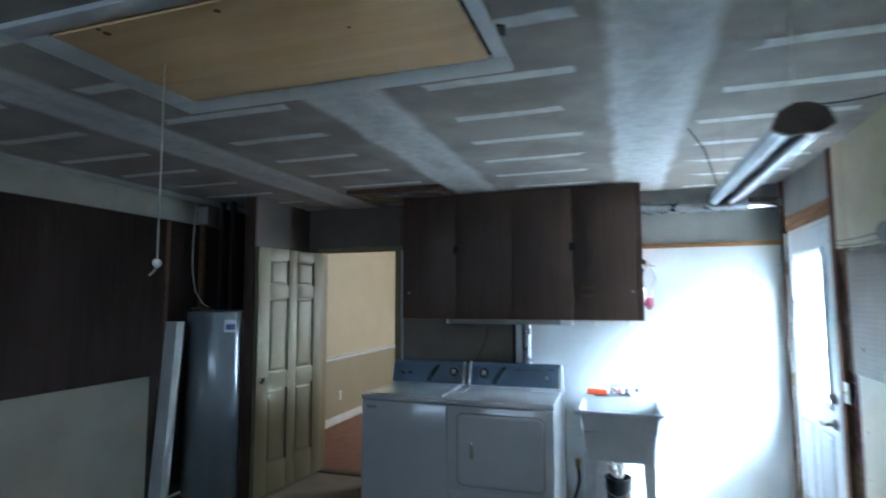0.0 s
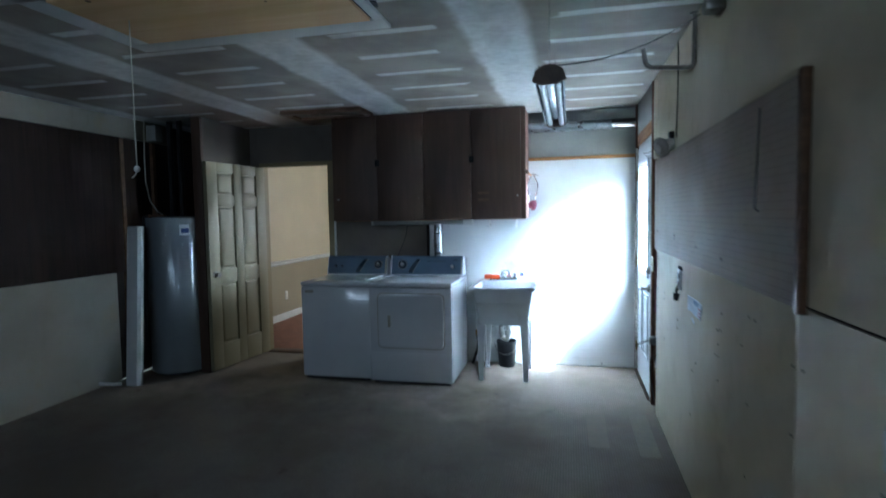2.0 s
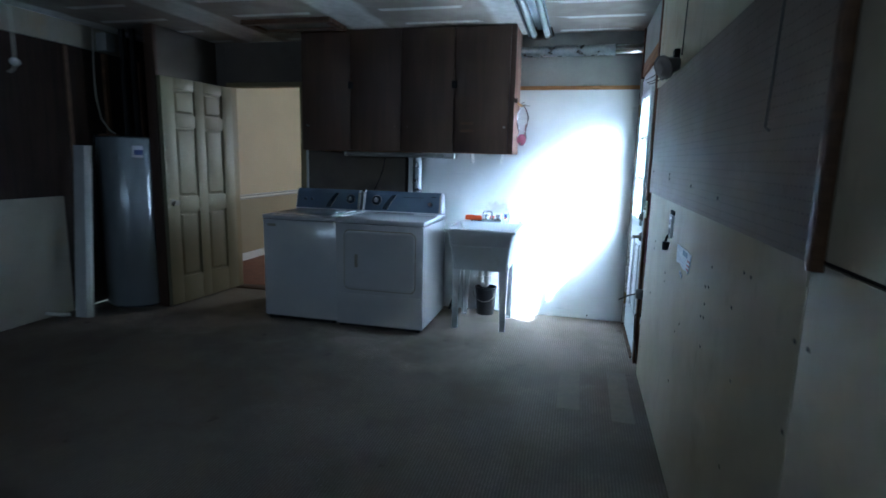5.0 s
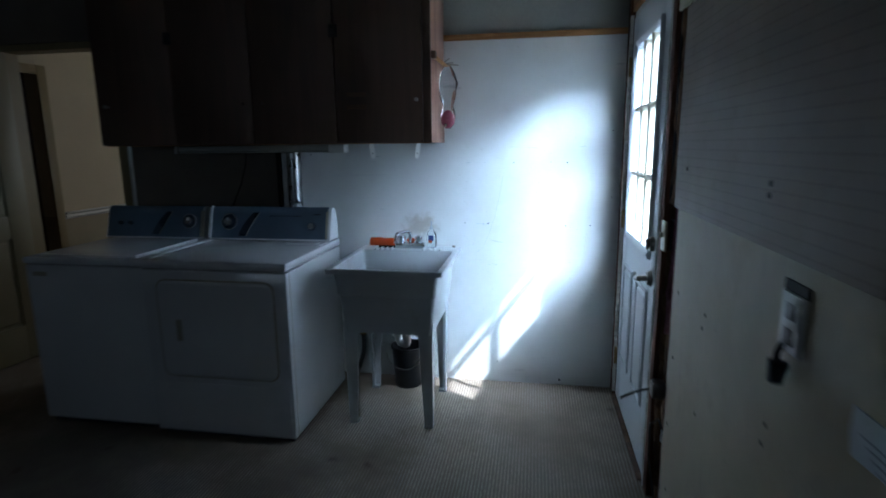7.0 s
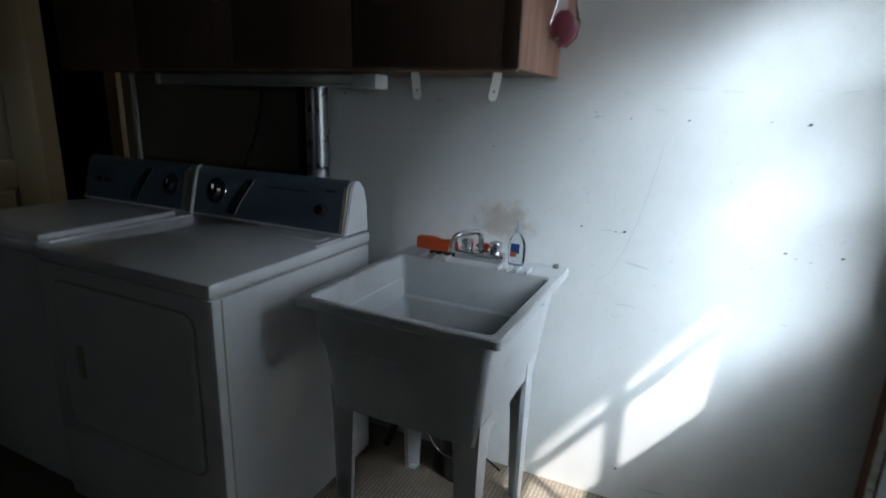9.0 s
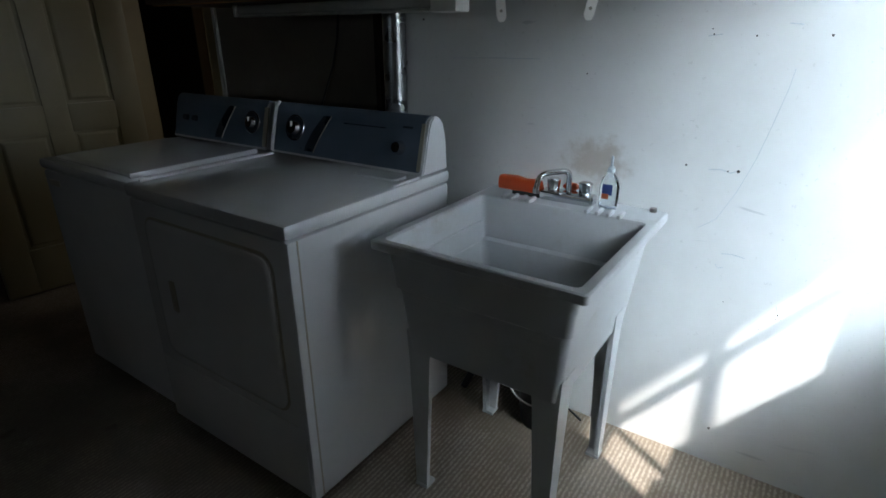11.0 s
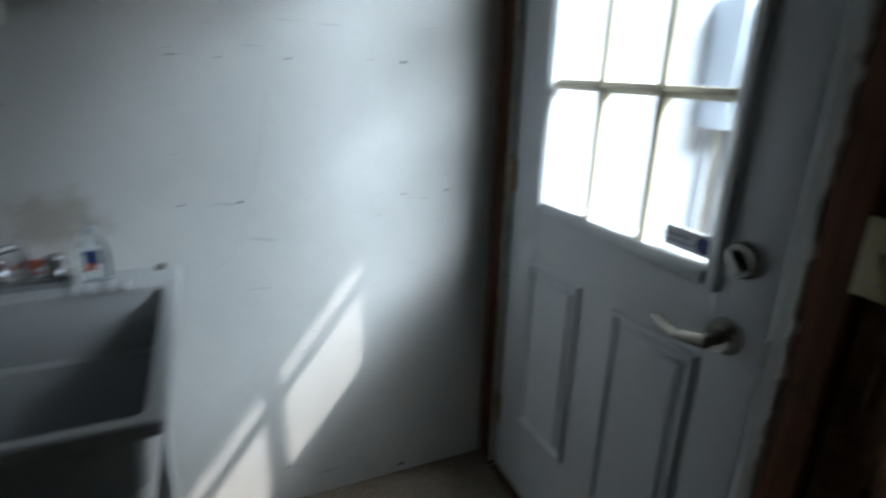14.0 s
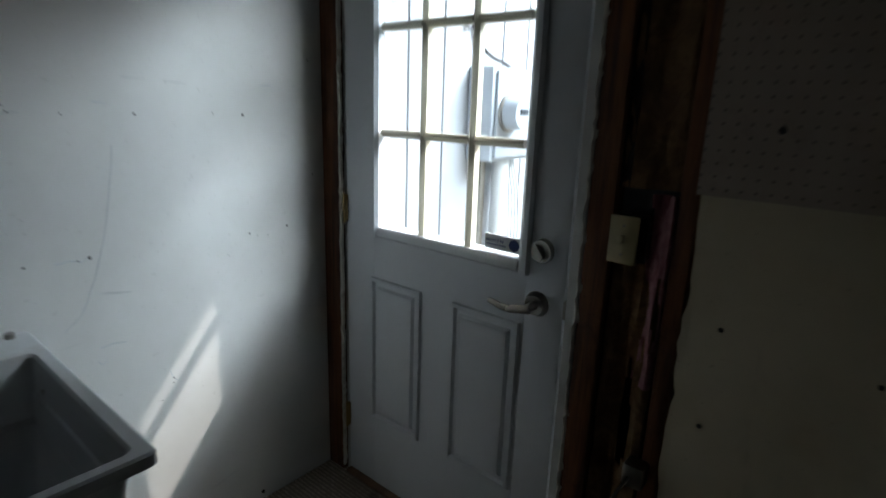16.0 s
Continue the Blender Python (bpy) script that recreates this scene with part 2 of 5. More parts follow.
PLYWOOD = wood("tan_plywood", srgb("d3ab76"), srgb("dfbb8a"), 0, 0.6, 5, 0.08)
FRAME_TAN = wood("brown_frame_wood", srgb("4c3521"), srgb("6d4f33"), 0, 0.6, 9, 0.1)
TRIM_WHITE = plain("white_trim_paint", srgb("c9c9c6"), 0.5, var=0.08)
ENAMEL = plain("white_enamel", srgb("dcdddf"), 0.17, var=0.04, scale=3, bump=0.02, Coat_Weight=0.3)
ENAMEL_GREY = plain("grey_bisque_trim", srgb("a8a294"), 0.35, var=0.05)
CONSOLE = plain("blue_grey_console", srgb("5c6b7d"), 0.32, var=0.08, scale=6, bump=0.02)
CONSOLE_DARK = plain("dark_console_swoosh", srgb("26323d"), 0.3, var=0.08, bump=0.02)
CHROME = plain("chrome", (0.62, 0.62, 0.63), 0.1, 1.0, var=0.08, bump=0.02)
NICKEL = plain("brushed_nickel", (0.30, 0.28, 0.25), 0.3, 1.0, var=0.1, bump=0.04)
BRASS = plain("dull_brass", (0.35, 0.25, 0.11), 0.4, 1.0, var=0.2)
DUCT = plain("galvanised_duct", (0.36, 0.38, 0.40), 0.32, 1.0, var=0.2, scale=18, bump=0.02)
HEATER = plain("grey_heater_jacket", srgb("7c8184"), 0.14, 0.0, var=0.07, scale=2, bump=0.02)
SINK = plain("white_utility_plastic", srgb("c0c3c5"), 0.4, var=0.05, scale=4, bump=0.04, dirt=srgb("a19e93"))
PVC = plain("white_pvc", srgb("d8d6cf"), 0.35, var=0.06)
BLACK = plain("black_plastic", srgb("17181a"), 0.4, var=0.2)
DARK_METAL = plain("black_iron_pipe", srgb("191817"), 0.55, 0.5, var=0.25)
STEEL = plain("dull_steel", (0.33, 0.31, 0.28), 0.4, 1.0, var=0.2, scale=20)
ORANGE = plain("orange_plastic", srgb("d2501a"), 0.38, var=0.1)
DOOR_PAINT = plain("white_steel_door_paint", srgb("d4d8dc"), 0.42, var=0.05, scale=2, bump=0.03, dirt=srgb("c6cacf"))
LEAF_PAINT = plain("cream_door_paint", srgb("878065"), 0.42, var=0.06, scale=3, bump=0.04)
CASING = plain("cream_casing_paint", srgb("857857"), 0.5, var=0.08)
ROOM_WALL = plain("beige_room_paint", srgb("bdb195"), 0.75, var=0.06, scale=1.5, bump=0.06)
ROOM_DADO = plain("olive_dado_paint", srgb("978d74"), 0.75, var=0.06, scale=1.5, bump=0.06)
ROOM_CARPET = plain("rust_carpet", srgb("87604f"), 0.95, var=0.2, scale=9, fine=300, bump=0.5)
SIDING = plain("white_painted_siding", srgb("aaadb2"), 0.55, var=0.06, scale=3, bump=0.1, stretch=(1, 1, 0.2), each=0.6)
METER_GREY = plain("grey_meter_box", srgb("aab2bb"), 0.45, 0.2, var=0.06)
CONDUIT = plain("white_conduit", srgb("cfd3d6"), 0.4, var=0.06)
IVORY = plain("ivory_switch_plate", srgb("b5a982"), 0.4, var=0.05)
WHITE_PLASTIC = plain("white_plastic", srgb("d9d8d3"), 0.35, var=0.05)
GREY_PLASTIC = plain("grey_plastic", srgb("85827e"), 0.45, var=0.08)
PAPER = plain("white_paper", srgb("d4d6da"), 0.7, var=0.1, scale=30)
NOTICE = plain("pale_blue_paper", srgb("d6dbe0"), 0.6, var=0.1, scale=30)
NOTICE_BLUE = plain("faded_blue_print", srgb("8a9fb8"), 0.6)
NOTICE_RED = plain("faded_red_print", srgb("b57f80"), 0.6)
CAULK = plain("white_foam_filler", srgb("d6d3ca"), 0.8, var=0.15, scale=30, bump=0.5)
PINK_WOOL = insulation_material("pink_glass_wool", srgb("7a4c52"), srgb("a3747a"))
KRAFT = insulation_material("brown_kraft_paper", srgb("553c26"), srgb("7d6042"))
CORD = plain("off_white_cord", srgb("b7b1a3"), 0.8)
CABLE = plain("grey_cable", srgb("4b4843"), 0.6)
FIXTURE_END = plain("brown_lamp_end", srgb("6a5c50"), 0.6, var=0.3, scale=12)
REFLECTOR = plain("white_reflector", srgb("b9c0c6"), 0.25, 0.3, var=0.05)
TUBE = plain("unlit_lamp_tube", srgb("d5dade"), 0.35, var=0.03, bump=0.0)
GLASS = glass_material("window_glass")
BOTTLE_CLEAR = glass_material("clear_bottle", (0.9, 0.95, 0.97), 0.03)
BAG_CLEAR = glass_material("clear_bag", (0.93, 0.93, 0.95), 0.12)
LABEL_BLUE = plain("blue_label", srgb("2b3f78"), 0.4)
LABEL_RED = plain("orange_label", srgb("b2552f"), 0.4)
PINK = plain("pink_plastic", srgb("a8566a"), 0.45, var=0.2, scale=30)
GROUND = plain("pale_yard_gravel", srgb("a59e90"), 0.9, var=0.25, scale=12, fine=200, bump=0.5)
SCUFF = plain("grey_pencil_scuff", srgb("c2c8cc"), 0.7)
NAIL = plain("nail_hole", srgb("2b2622"), 0.7)


# ---- building blocks ----
def box(x0, x1, y0, y1, z0, z1, bevel=0.0, bm=None, seg=2):
    own = bm is None
    bm = bm or bmesh.new()
    m = Matrix.Translation(((x0 + x1) / 2, (y0 + y1) / 2, (z0 + z1) / 2)) @ Matrix.Diagonal((abs(x1 - x0), abs(y1 - y0), abs(z1 - z0), 1))
    made = bmesh.ops.create_cube(bm, size=1.0, matrix=m)["verts"]
    if bevel:
        edges = {e for v in made for e in v.link_edges}
        bmesh.ops.bevel(bm, geom=list(edges), offset=bevel, segments=seg, affect='EDGES', profile=0.5)
    return bm


def tube(points, r, seg=10, bm=None, taper=None):
    """A round bar along a line of points."""
    bm = bm or bmesh.new()
    pts = [Vector(p) for p in points]
    rings = []
    side = None
    for i, p in enumerate(pts):
        a, b = pts[max(0, i - 1)], pts[min(len(pts) - 1, i + 1)]
        d = (b - a).normalized()
        if side is None:
            side = d.orthogonal().normalized()
        side = (side - d * side.dot(d)).normalized()
        up = d.cross(side)
        rad = r if taper is None else r + (taper - r) * i / (len(pts) - 1)
        rings.append([bm.verts.new(p + (side * math.cos(t) + up * math.sin(t)) * rad) for t in (2 * math.pi * k / seg for k in range(seg))])
    for a, b in zip(rings, rings[1:]):
        for k in range(seg):
            bm.faces.new((a[k], a[(k + 1) % seg], b[(k + 1) % seg], b[k]))
    bm.faces.new(list(reversed(rings[0])))
    bm.faces.new(rings[-1])
    return bm


def bent(points, r, n=5):
    """Points of a line with its corners rounded at radius r."""
    pts = [Vector(p) for p in points]
    out = [pts[0]]
    for a, p, b in zip(pts, pts[1:], pts[2:]):
        u, v = (a - p).normalized(), (b - p).normalized()
        s, e = p + u * r, p + v * r
        for k in range(n + 1):
            t = k / n
            out.append(s * (1 - t) ** 2 + p * 2 * t * (1 - t) + e * t ** 2)
    return out + [pts[-1]]


def sag(a, b, drop, n=12):
    a, b = Vector(a), Vector(b)
    return [a.lerp(b, k / n) - Vector((0, 0, drop * 4 * (k / n) * (1 - k / n))) for k in range(n + 1)]


def turned(axis_at, profile, seg=24, bm=None):
    """A shape turned about the vertical through axis_at; profile: (radius, height)."""
    bm = bm or bmesh.new()
    rings = []
    for r, z in profile:
        rings.append([bm.verts.new((axis_at[0] + r * math.cos(2 * math.pi * k / seg), axis_at[1] + r * math.sin(2 * math.pi * k / seg), axis_at[2] + z)) for k in range(seg)])
    for a, b in zip(rings, rings[1:]):
        for k in range(seg):
            bm.faces.new((a[k], a[(k + 1) % seg], b[(k + 1) % seg], b[k]))
    bm.faces.new(list(reversed(rings[0])))
    bm.faces.new(rings[-1])
    return bm


def prism(profile, axis, a, b, bm=None, bevel=0.0):
    """A profile (pairs on the two other axes, in order) pulled along an axis from a to b."""
    bm = bm or bmesh.new()

    def at(p, d):
        c = list(p)
        c.insert(axis, d)
        return bm.verts.new(c)
    r0, r1 = [at(p, a) for p in profile], [at(p, b) for p in profile]
    n = len(profile)
    faces = [bm.faces.new((r0[k], r0[(k + 1) % n], r1[(k + 1) % n], r1[k])) for k in range(n)]
    faces += [bm.faces.new(list(reversed(r0))), bm.faces.new(r1)]
    bmesh.ops.recalc_face_normals(bm, faces=faces)
    if bevel:
        bmesh.ops.bevel(bm, geom=list({e for f in faces for e in f.edges}), offset=bevel, segments=2, affect='EDGES')
    return bm


def rounded(x0, x1, y0, y1, r, z, n=5):
    """A ring of points round a rectangle with rounded corners."""
    out = []
    for cx, cy, a0 in ((x1 - r, y1 - r, 0), (x0 + r, y1 - r, 90), (x0 + r, y0 + r, 180), (x1 - r, y0 + r, 270)):
        for k in range(n + 1):
            a = radians(a0 + 90 * k / n)
            out.append((cx + r * math.cos(a), cy + r * math.sin(a), z))
    return out


def loft(rings, close=True, bm=None):
    bm = bm or bmesh.new()
    vs = [[bm.verts.new(p) for p in ring] for ring in rings]
    n = len(vs[0])
    for a, b in zip(vs, vs[1:]):
        for k in range(n):
            bm.faces.new((a[k], a[(k + 1) % n], b[(k + 1) % n], b[k]))
    if close:
        bm.faces.new(list(reversed(vs[0])))
        bm.faces.new(vs[-1])
    bmesh.ops.recalc_face_normals(bm, faces=bm.faces[:])
    return bm


def mesh_of(name, bm, material, shift=None):
    if shift is not None:
        bmesh.ops.translate(bm, verts=bm.verts[:], vec=shift)
    me = bpy.data.meshes.new(name)
    bm.to_mesh(me)
    bm.free()
    me.materials.append(material)
    me.polygons.foreach_set("use_smooth", [True] * len(me.polygons))
    me.set_sharp_from_angle(angle=radians(32))
    return me


def root_of(ob):
    while ob.parent:
        ob = ob.parent
    return ob


def part(name, bm, material, parent, label="", local=False):
    """One mesh under a thing or a part; its mesh is given in the world's coordinates unless local."""
    shift = None if local else -root_of(parent).location
    ob = new(name, mesh_of(name, bm, material, shift))
    ob.parent = parent
    if label:
        tagged(ob, label)
    return ob


def thing(name, at, label, category, group="", kind=""):
    ob = new(name)
    ob.empty_display_size = 0.1
    ob.location = at
    return tagged(ob, label, category, group, kind)


def solid(name, bm, material, label, category, at=(0, 0, 0), group="", kind=""):
    """A thing that is one mesh."""
    ob = new(name, mesh_of(name, bm, material, -Vector(at)))
    ob.location = at
    return tagged(ob, label, category, group, kind)


def structure(name, bm, material, label, category):
    return solid(name, bm, material, label, category, kind="structure")


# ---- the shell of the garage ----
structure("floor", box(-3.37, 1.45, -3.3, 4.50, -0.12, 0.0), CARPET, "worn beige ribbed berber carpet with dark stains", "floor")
structure("ceiling", box(-3.49, 1.42, -3.4, 4.6, 2.44, 2.52), CEILING, "grey plasterboard ceiling with white taped joints", "ceiling")
structure("roof", box(-3.8, 1.52, -3.6, 9.4, 2.75, 2.83), DARK_CAVITY, "dark roof deck above the ceiling", "roof")
# unseen board added over the yard door; it trims the sun patch
structure("door_hood", box(1.42, 2.155, 2.75, 4.36, 2.50, 2.56), SIDING, "unseen white board added over the yard door to cut off the sun", "hood")
# added strip, unseen; the slit beside it lets a thin sun band through
structure("gutter", box(2.157, 2.182, 2.75, 4.36, 2.47, 2.56), SIDING, "unseen white strip added beside the board to shape the sun patch", "gutter")

# wall behind the sink
wall_n = thing("wall_north", (0, 4.45, 0), "white panelled wall behind the sink, nail-marked", "wall", kind="structure")
part("wall_panel", box(-0.70, 1.29, 4.45, 4.47, 0.0, 1.98), WHITE_WALL, wall_n, "glossy white wall panel with scuffs")
part("upper_board", box(0.2, 1.29, 4.462, 4.48, 2.01, 2.44), GREY_BOARD, wall_n, "bare grey plasterboard strip")
part("batten", box(0.29, 1.285, 4.438, 4.478, 1.98, 2.012, 0.003), STRIP, wall_n, "pine batten with rough edge")
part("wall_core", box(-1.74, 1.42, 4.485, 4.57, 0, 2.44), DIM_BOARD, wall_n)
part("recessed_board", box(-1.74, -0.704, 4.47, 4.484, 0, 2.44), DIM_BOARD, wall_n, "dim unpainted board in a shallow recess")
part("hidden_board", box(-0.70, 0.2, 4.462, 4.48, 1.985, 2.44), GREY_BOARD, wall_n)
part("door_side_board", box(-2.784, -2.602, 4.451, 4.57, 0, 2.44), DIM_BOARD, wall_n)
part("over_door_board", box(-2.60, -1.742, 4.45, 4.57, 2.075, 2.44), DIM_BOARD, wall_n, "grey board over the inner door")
part("door_stud", box(-1.80, -1.742, 4.452, 4.568, 0, 2.07), CASING, wall_n, "cream-painted jamb")
part("door_head", box(-2.565, -1.80, 4.452, 4.568, 2.03, 2.07), CASING, wall_n)
part("door_jamb", box(-2.60, -2.567, 4.452, 4.568, 0, 2.07), CASING, wall_n)
part("edge_strip", box(-1.742, -1.725, 4.455, 4.47, 0, 2.03), TRIM_WHITE, wall_n, "pale edge strip")
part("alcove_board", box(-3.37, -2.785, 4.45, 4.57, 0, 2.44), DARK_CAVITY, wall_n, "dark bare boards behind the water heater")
structure("threshold", box(-2.565, -1.80, 4.44, 4.58, 0.0, 0.012, 0.003), CABINET_WOOD, "dark wooden threshold strip", "threshold")

# partition beside the inner door
part_wall = thing("wall_partition", (-2.73, 4.0, 0), "short partition between the inner door and heater alcove", "wall", kind="structure")
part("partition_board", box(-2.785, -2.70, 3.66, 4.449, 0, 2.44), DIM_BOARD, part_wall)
part("end_stud", box(-2.79, -2.695, 3.62, 3.658, 0, 2.44, 0.002), CABINET_WOOD, part_wall, "brown bare stud end")

# wall with the brown panelling
wall_w = thing("wall_west", (-3.43, 1.0, 0), "side wall with brown panelling between off-white boards", "wall", kind="structure")
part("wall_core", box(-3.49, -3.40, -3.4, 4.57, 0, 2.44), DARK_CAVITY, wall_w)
part("lower_board", box(-3.40, -3.37, -3.3, 3.27, 0.0, 0.995), SHADED_BOARD, wall_w, "scuffed off-white lower board")
part("brown_panelling", box(-3.40, -3.375, -3.3, 3.58, 0.998, 2.245), BROWN_PANEL, wall_w, "dark brown grooved panelling")
part("upper_board", box(-3.40, -3.37, -3.3, 4.05, 2.248, 2.44), SHADED_BOARD, wall_w, "off-white strip under the ceiling")
for y in (3.40, 3.80, 4.20):
    part("stud", box(-3.40, -3.365, y - 0.019, y + 0.019, 0, 2.24), FRAME_TAN, wall_w)

# wall with the yard door
wall_e = thing("wall_east", (1.35, 1.0, 0), "stained wall of plasterboard sheets round the yard door", "wall", kind="structure")
part("lower_sheet", box(1.29, 1.305, 0.781, 3.232, 0.0, 1.208, 0.002), SIDE_WALL, wall_e, "lower sheet with nail marks")
part("lower_sheet", box(1.29, 1.305, -1.66, 0.775, 0.0, 1.208, 0.002), SIDE_WALL, wall_e)
part("lower_sheet", box(1.29, 1.305, -3.3, -1.664, 0.0, 1.208, 0.002), SIDE_WALL, wall_e)
part("upper_sheet", box(1.29, 1.305, -3.3, 3.25, 1.216, 2.44, 0.002), SIDE_WALL, wall_e, "upper sheet, yellowed")
part("upper_piece", box(1.29, 1.305, 3.252, 3.42, 1.86, 2.44, 0.002), SIDE_WALL, wall_e)
part("seam_batten", box(1.298, 1.31, -3.3, 3.25, 1.2, 1.22), DARK_CAVITY, wall_e)
part("wall_core", box(1.31, 1.42, -3.4, 3.25, 0, 2.44), DARK_CAVITY, wall_e)
part("sheathing", box(1.40, 1.42, 3.25, 3.50, 0, 2.44), DARK_CAVITY, wall_e)
part("stud", box(1.298, 1.40, 3.252, 3.292, 0, 2.44, 0.003), STUD, wall_e, "rough brown stud beside the open cavity")
part("stud", box(1.285, 1.40, 3.425, 3.487, 0, 2.44, 0.003), STUD, wall_e, "dark stained stud beside the door jamb")
part("stud", box(1.278, 1.42, 4.366, 4.449, 0, 2.44, 0.003), STUD, wall_e, "dark stained corner stud")
part("header", box(1.286, 1.42, 3.503, 4.365, 2.065, 2.165, 0.003), STUD_Y, wall_e, "bare timber header over the door")
part("over_door_board", box(1.288, 1.42, 3.503, 4.365, 2.167, 2.44), GREY_BOARD, wall_e, "stained grey board over the door")
part("cavity_post", box(1.30, 1.32, 3.40, 3.424, 1.2, 2.44), DARK_CAVITY, wall_e)
structure("wall_south", box(-3.49, 1.42, -3.42, -3.3, 0, 2.44), SIDE_WALL, "plain off-white wall behind", "wall")

# nail heads and screw holes in the walls
nail_mesh = mesh_of("nail", turned((0, 0, 0), [(0.0045, 0), (0.004, 0.0012)], 8), NAIL)


def nail(at, normal, wall, size=1.0):
    ob = new("nail", nail_mesh)
    ob.parent = wall
    ob.matrix_basis = Matrix.Translation(Vector(at) - wall.location) @ Vector(normal).to_track_quat('Z', 'Y').to_matrix().to_4x4() @ Matrix.Scale(size, 4)


for x, z, size in ((0.991, 1.316, 1.0), (0.694, 1.317, 0.7), (0.534, 1.316, 0.5), (0.434, 1.320, 0.5), (0.429, 1.333, 0.4), (0.418, 0.971, 0.7), (0.553, 0.969, 1.0), (0.527, 0.966, 0.5),
                   (0.615, 0.127, 0.9), (0.991, 0.962, 0.7), (1.055, 0.945, 0.4), (1.018, 0.950, 0.4), (1.126, 0.966, 0.8), (0.916, 0.905, 0.4), (1.227, 1.486, 0.6), (1.235, 1.125, 0.5),
                   (0.723, 0.575, 0.5), (0.721, 0.560, 0.4), (0.685, 0.516, 0.4), (0.581, 0.578, 0.3), (-0.508, 1.371, 0.8), (0.983, 0.030, 1.6), (0.10, 1.21, 0.5), (0.90, 1.32, 0.4)):
    nail((x, 4.449, z), (0, -1, 0), wall_n, size)
for y, z in ((3.17, 0.93), (3.18, 0.70), (3.19, 0.45), (3.15, 0.22), (2.88, 0.944), (2.90, 0.90), (2.90, 0.637), (2.45, 0.847), (2.46, 0.80), (2.09, 0.42), (2.06, 0.66), (1.98, 0.72),
             (1.594, 0.97), (1.616, 0.856), (1.577, 0.756), (1.575, 0.862), (1.58, 0.91), (1.527, 1.05), (1.546, 0.977), (1.26, 0.983), (1.19, 0.788), (1.18, 1.101), (1.12, 1.101), (1.20, 0.52),
             (0.797, 1.035), (0.797, 0.836), (0.797, 0.625), (0.797, 0.376), (0.313, 1.707), (0.311, 1.784), (0.315, 1.52), (0.312, 1.452), (0.315, 1.242), (0.326, 1.188), (0.337, 0.897),
             (0.338, 0.849), (0.30, 1.90), (0.73, 1.04), (-0.12, 1.26), (-0.10, 1.62)):
    nail((1.2895, y, z), (-1, 0, 0), wall_e, 1.3)
for y, z in ((2.512, 1.311), (3.125, 1.338), (2.51, 1.335), (1.50, 1.28), (1.95, 1.30)):
    nail((1.2775, y, z), (-1, 0, 0), wall_e, 1.6)
# pencil arc and scuffs on the white panel
for pts, width in ((((0.634, 1.24), (0.628, 1.19), (0.612, 1.11), (0.590, 1.01), (0.558, 0.91), (0.520, 0.825), (0.478, 0.792)), 0.0008), (((0.478, 0.965), (0.51, 0.969), (0.535, 0.962), (0.553, 0.971)), 0.0016),
                   (((0.55, 0.726), (0.58, 0.729), (0.612, 0.724)), 0.0014), (((0.541, 0.69), (0.548, 0.68), (0.562, 0.684)), 0.0012), (((-0.384, 1.246), (-0.22, 1.249), (-0.058, 1.249)), 0.0012),
                   (((0.60, 1.345), (0.63, 1.342)), 0.0014), (((0.715, 0.60), (0.722, 0.575), (0.735, 0.56)), 0.0013), (((0.42, 1.316), (0.455, 1.320)), 0.0012), (((1.05, 1.40), (1.09, 1.405)), 0.0012)):
    part("scuff_mark", tube([(x, 4.4499, z) for x, z in pts], width, 6), SCUFF, wall_n)
# broken plaster along the sheet that ends at the open cavity
edge_rng = random.Random(11)
edge_rings = []
for k in range(41):
    z, y = 1.207 * k / 40, 3.243 + 0.006 * edge_rng.random() + 0.004 * math.sin(k * 0.7)
    edge_rings.append([(1.2905, 3.231, z), (1.2905 + 0.002 * edge_rng.random(), y, z), (1.3045, y - 0.004, z), (1.3045, 3.231, z)])
part("torn_edge", loft(edge_rings), SIDE_WALL, wall_e, "crumbled plasterboard edge")

# ---- cavity beside the yard door ----
def crumpled(y0, y1, z0, z1, x, depth, folds, seed, tear=9.0):
    """Draped paper or wool: long upright folds, creases and torn holes."""
    ny, nz = 16, max(12, round((z1 - z0) * 34))
    bm = bmesh.new()
    grid = []
    for i in range(ny + 1):
        row = []
        for j in range(nz + 1):
            u, z = i / ny, z0 + (z1 - z0) * j / nz
            drape = 0.5 + 0.5 * math.sin(folds * math.pi * u + 1.6 * math.sin(4.1 * z + seed) + seed)
            crease = noise.noise(Vector((u * 3.1, z * 7.0, seed))) + 0.5 * noise.noise(Vector((u * 8.0, z * 22.0, seed + 5)))
            pinch = 0.35 if i in (0, ny) else 1.0
            row.append(bm.verts.new((x + depth * (1 - drape * pinch) + 0.014 * crease, y0 + (y1 - y0) * u, z)))
        grid.append(row)
    for i in range(ny):
        for j in range(nz):
            if noise.noise(Vector((i * 0.22, j * 0.13, seed + 9))) < tear:
                bm.faces.new((grid[i][j], grid[i + 1][j], grid[i + 1][j + 1], grid[i][j + 1]))
    bmesh.ops.delete(bm, geom=[v for v in bm.verts if not v.link_faces], context='VERTS')
    bmesh.ops.solidify(bm, geom=bm.faces[:], thickness=0.003)
    bmesh.ops.recalc_face_normals(bm, faces=bm.faces[:])
    return bm


wool = thing("wall_insulation", (1.36, 3.36, 0.0), "torn kraft paper and pink wool in an open stud cavity", "insulation")
part("kraft_paper", crumpled(3.294, 3.423, 0.03, 1.03, 1.301, 0.028, 2.3, 2.0, 0.33), KRAFT, wool, "torn brown kraft paper facing")
part("kraft_paper", crumpled(3.294, 3.423, 1.20, 2.43, 1.303, 0.016, 1.3, 5.0), KRAFT, wool)
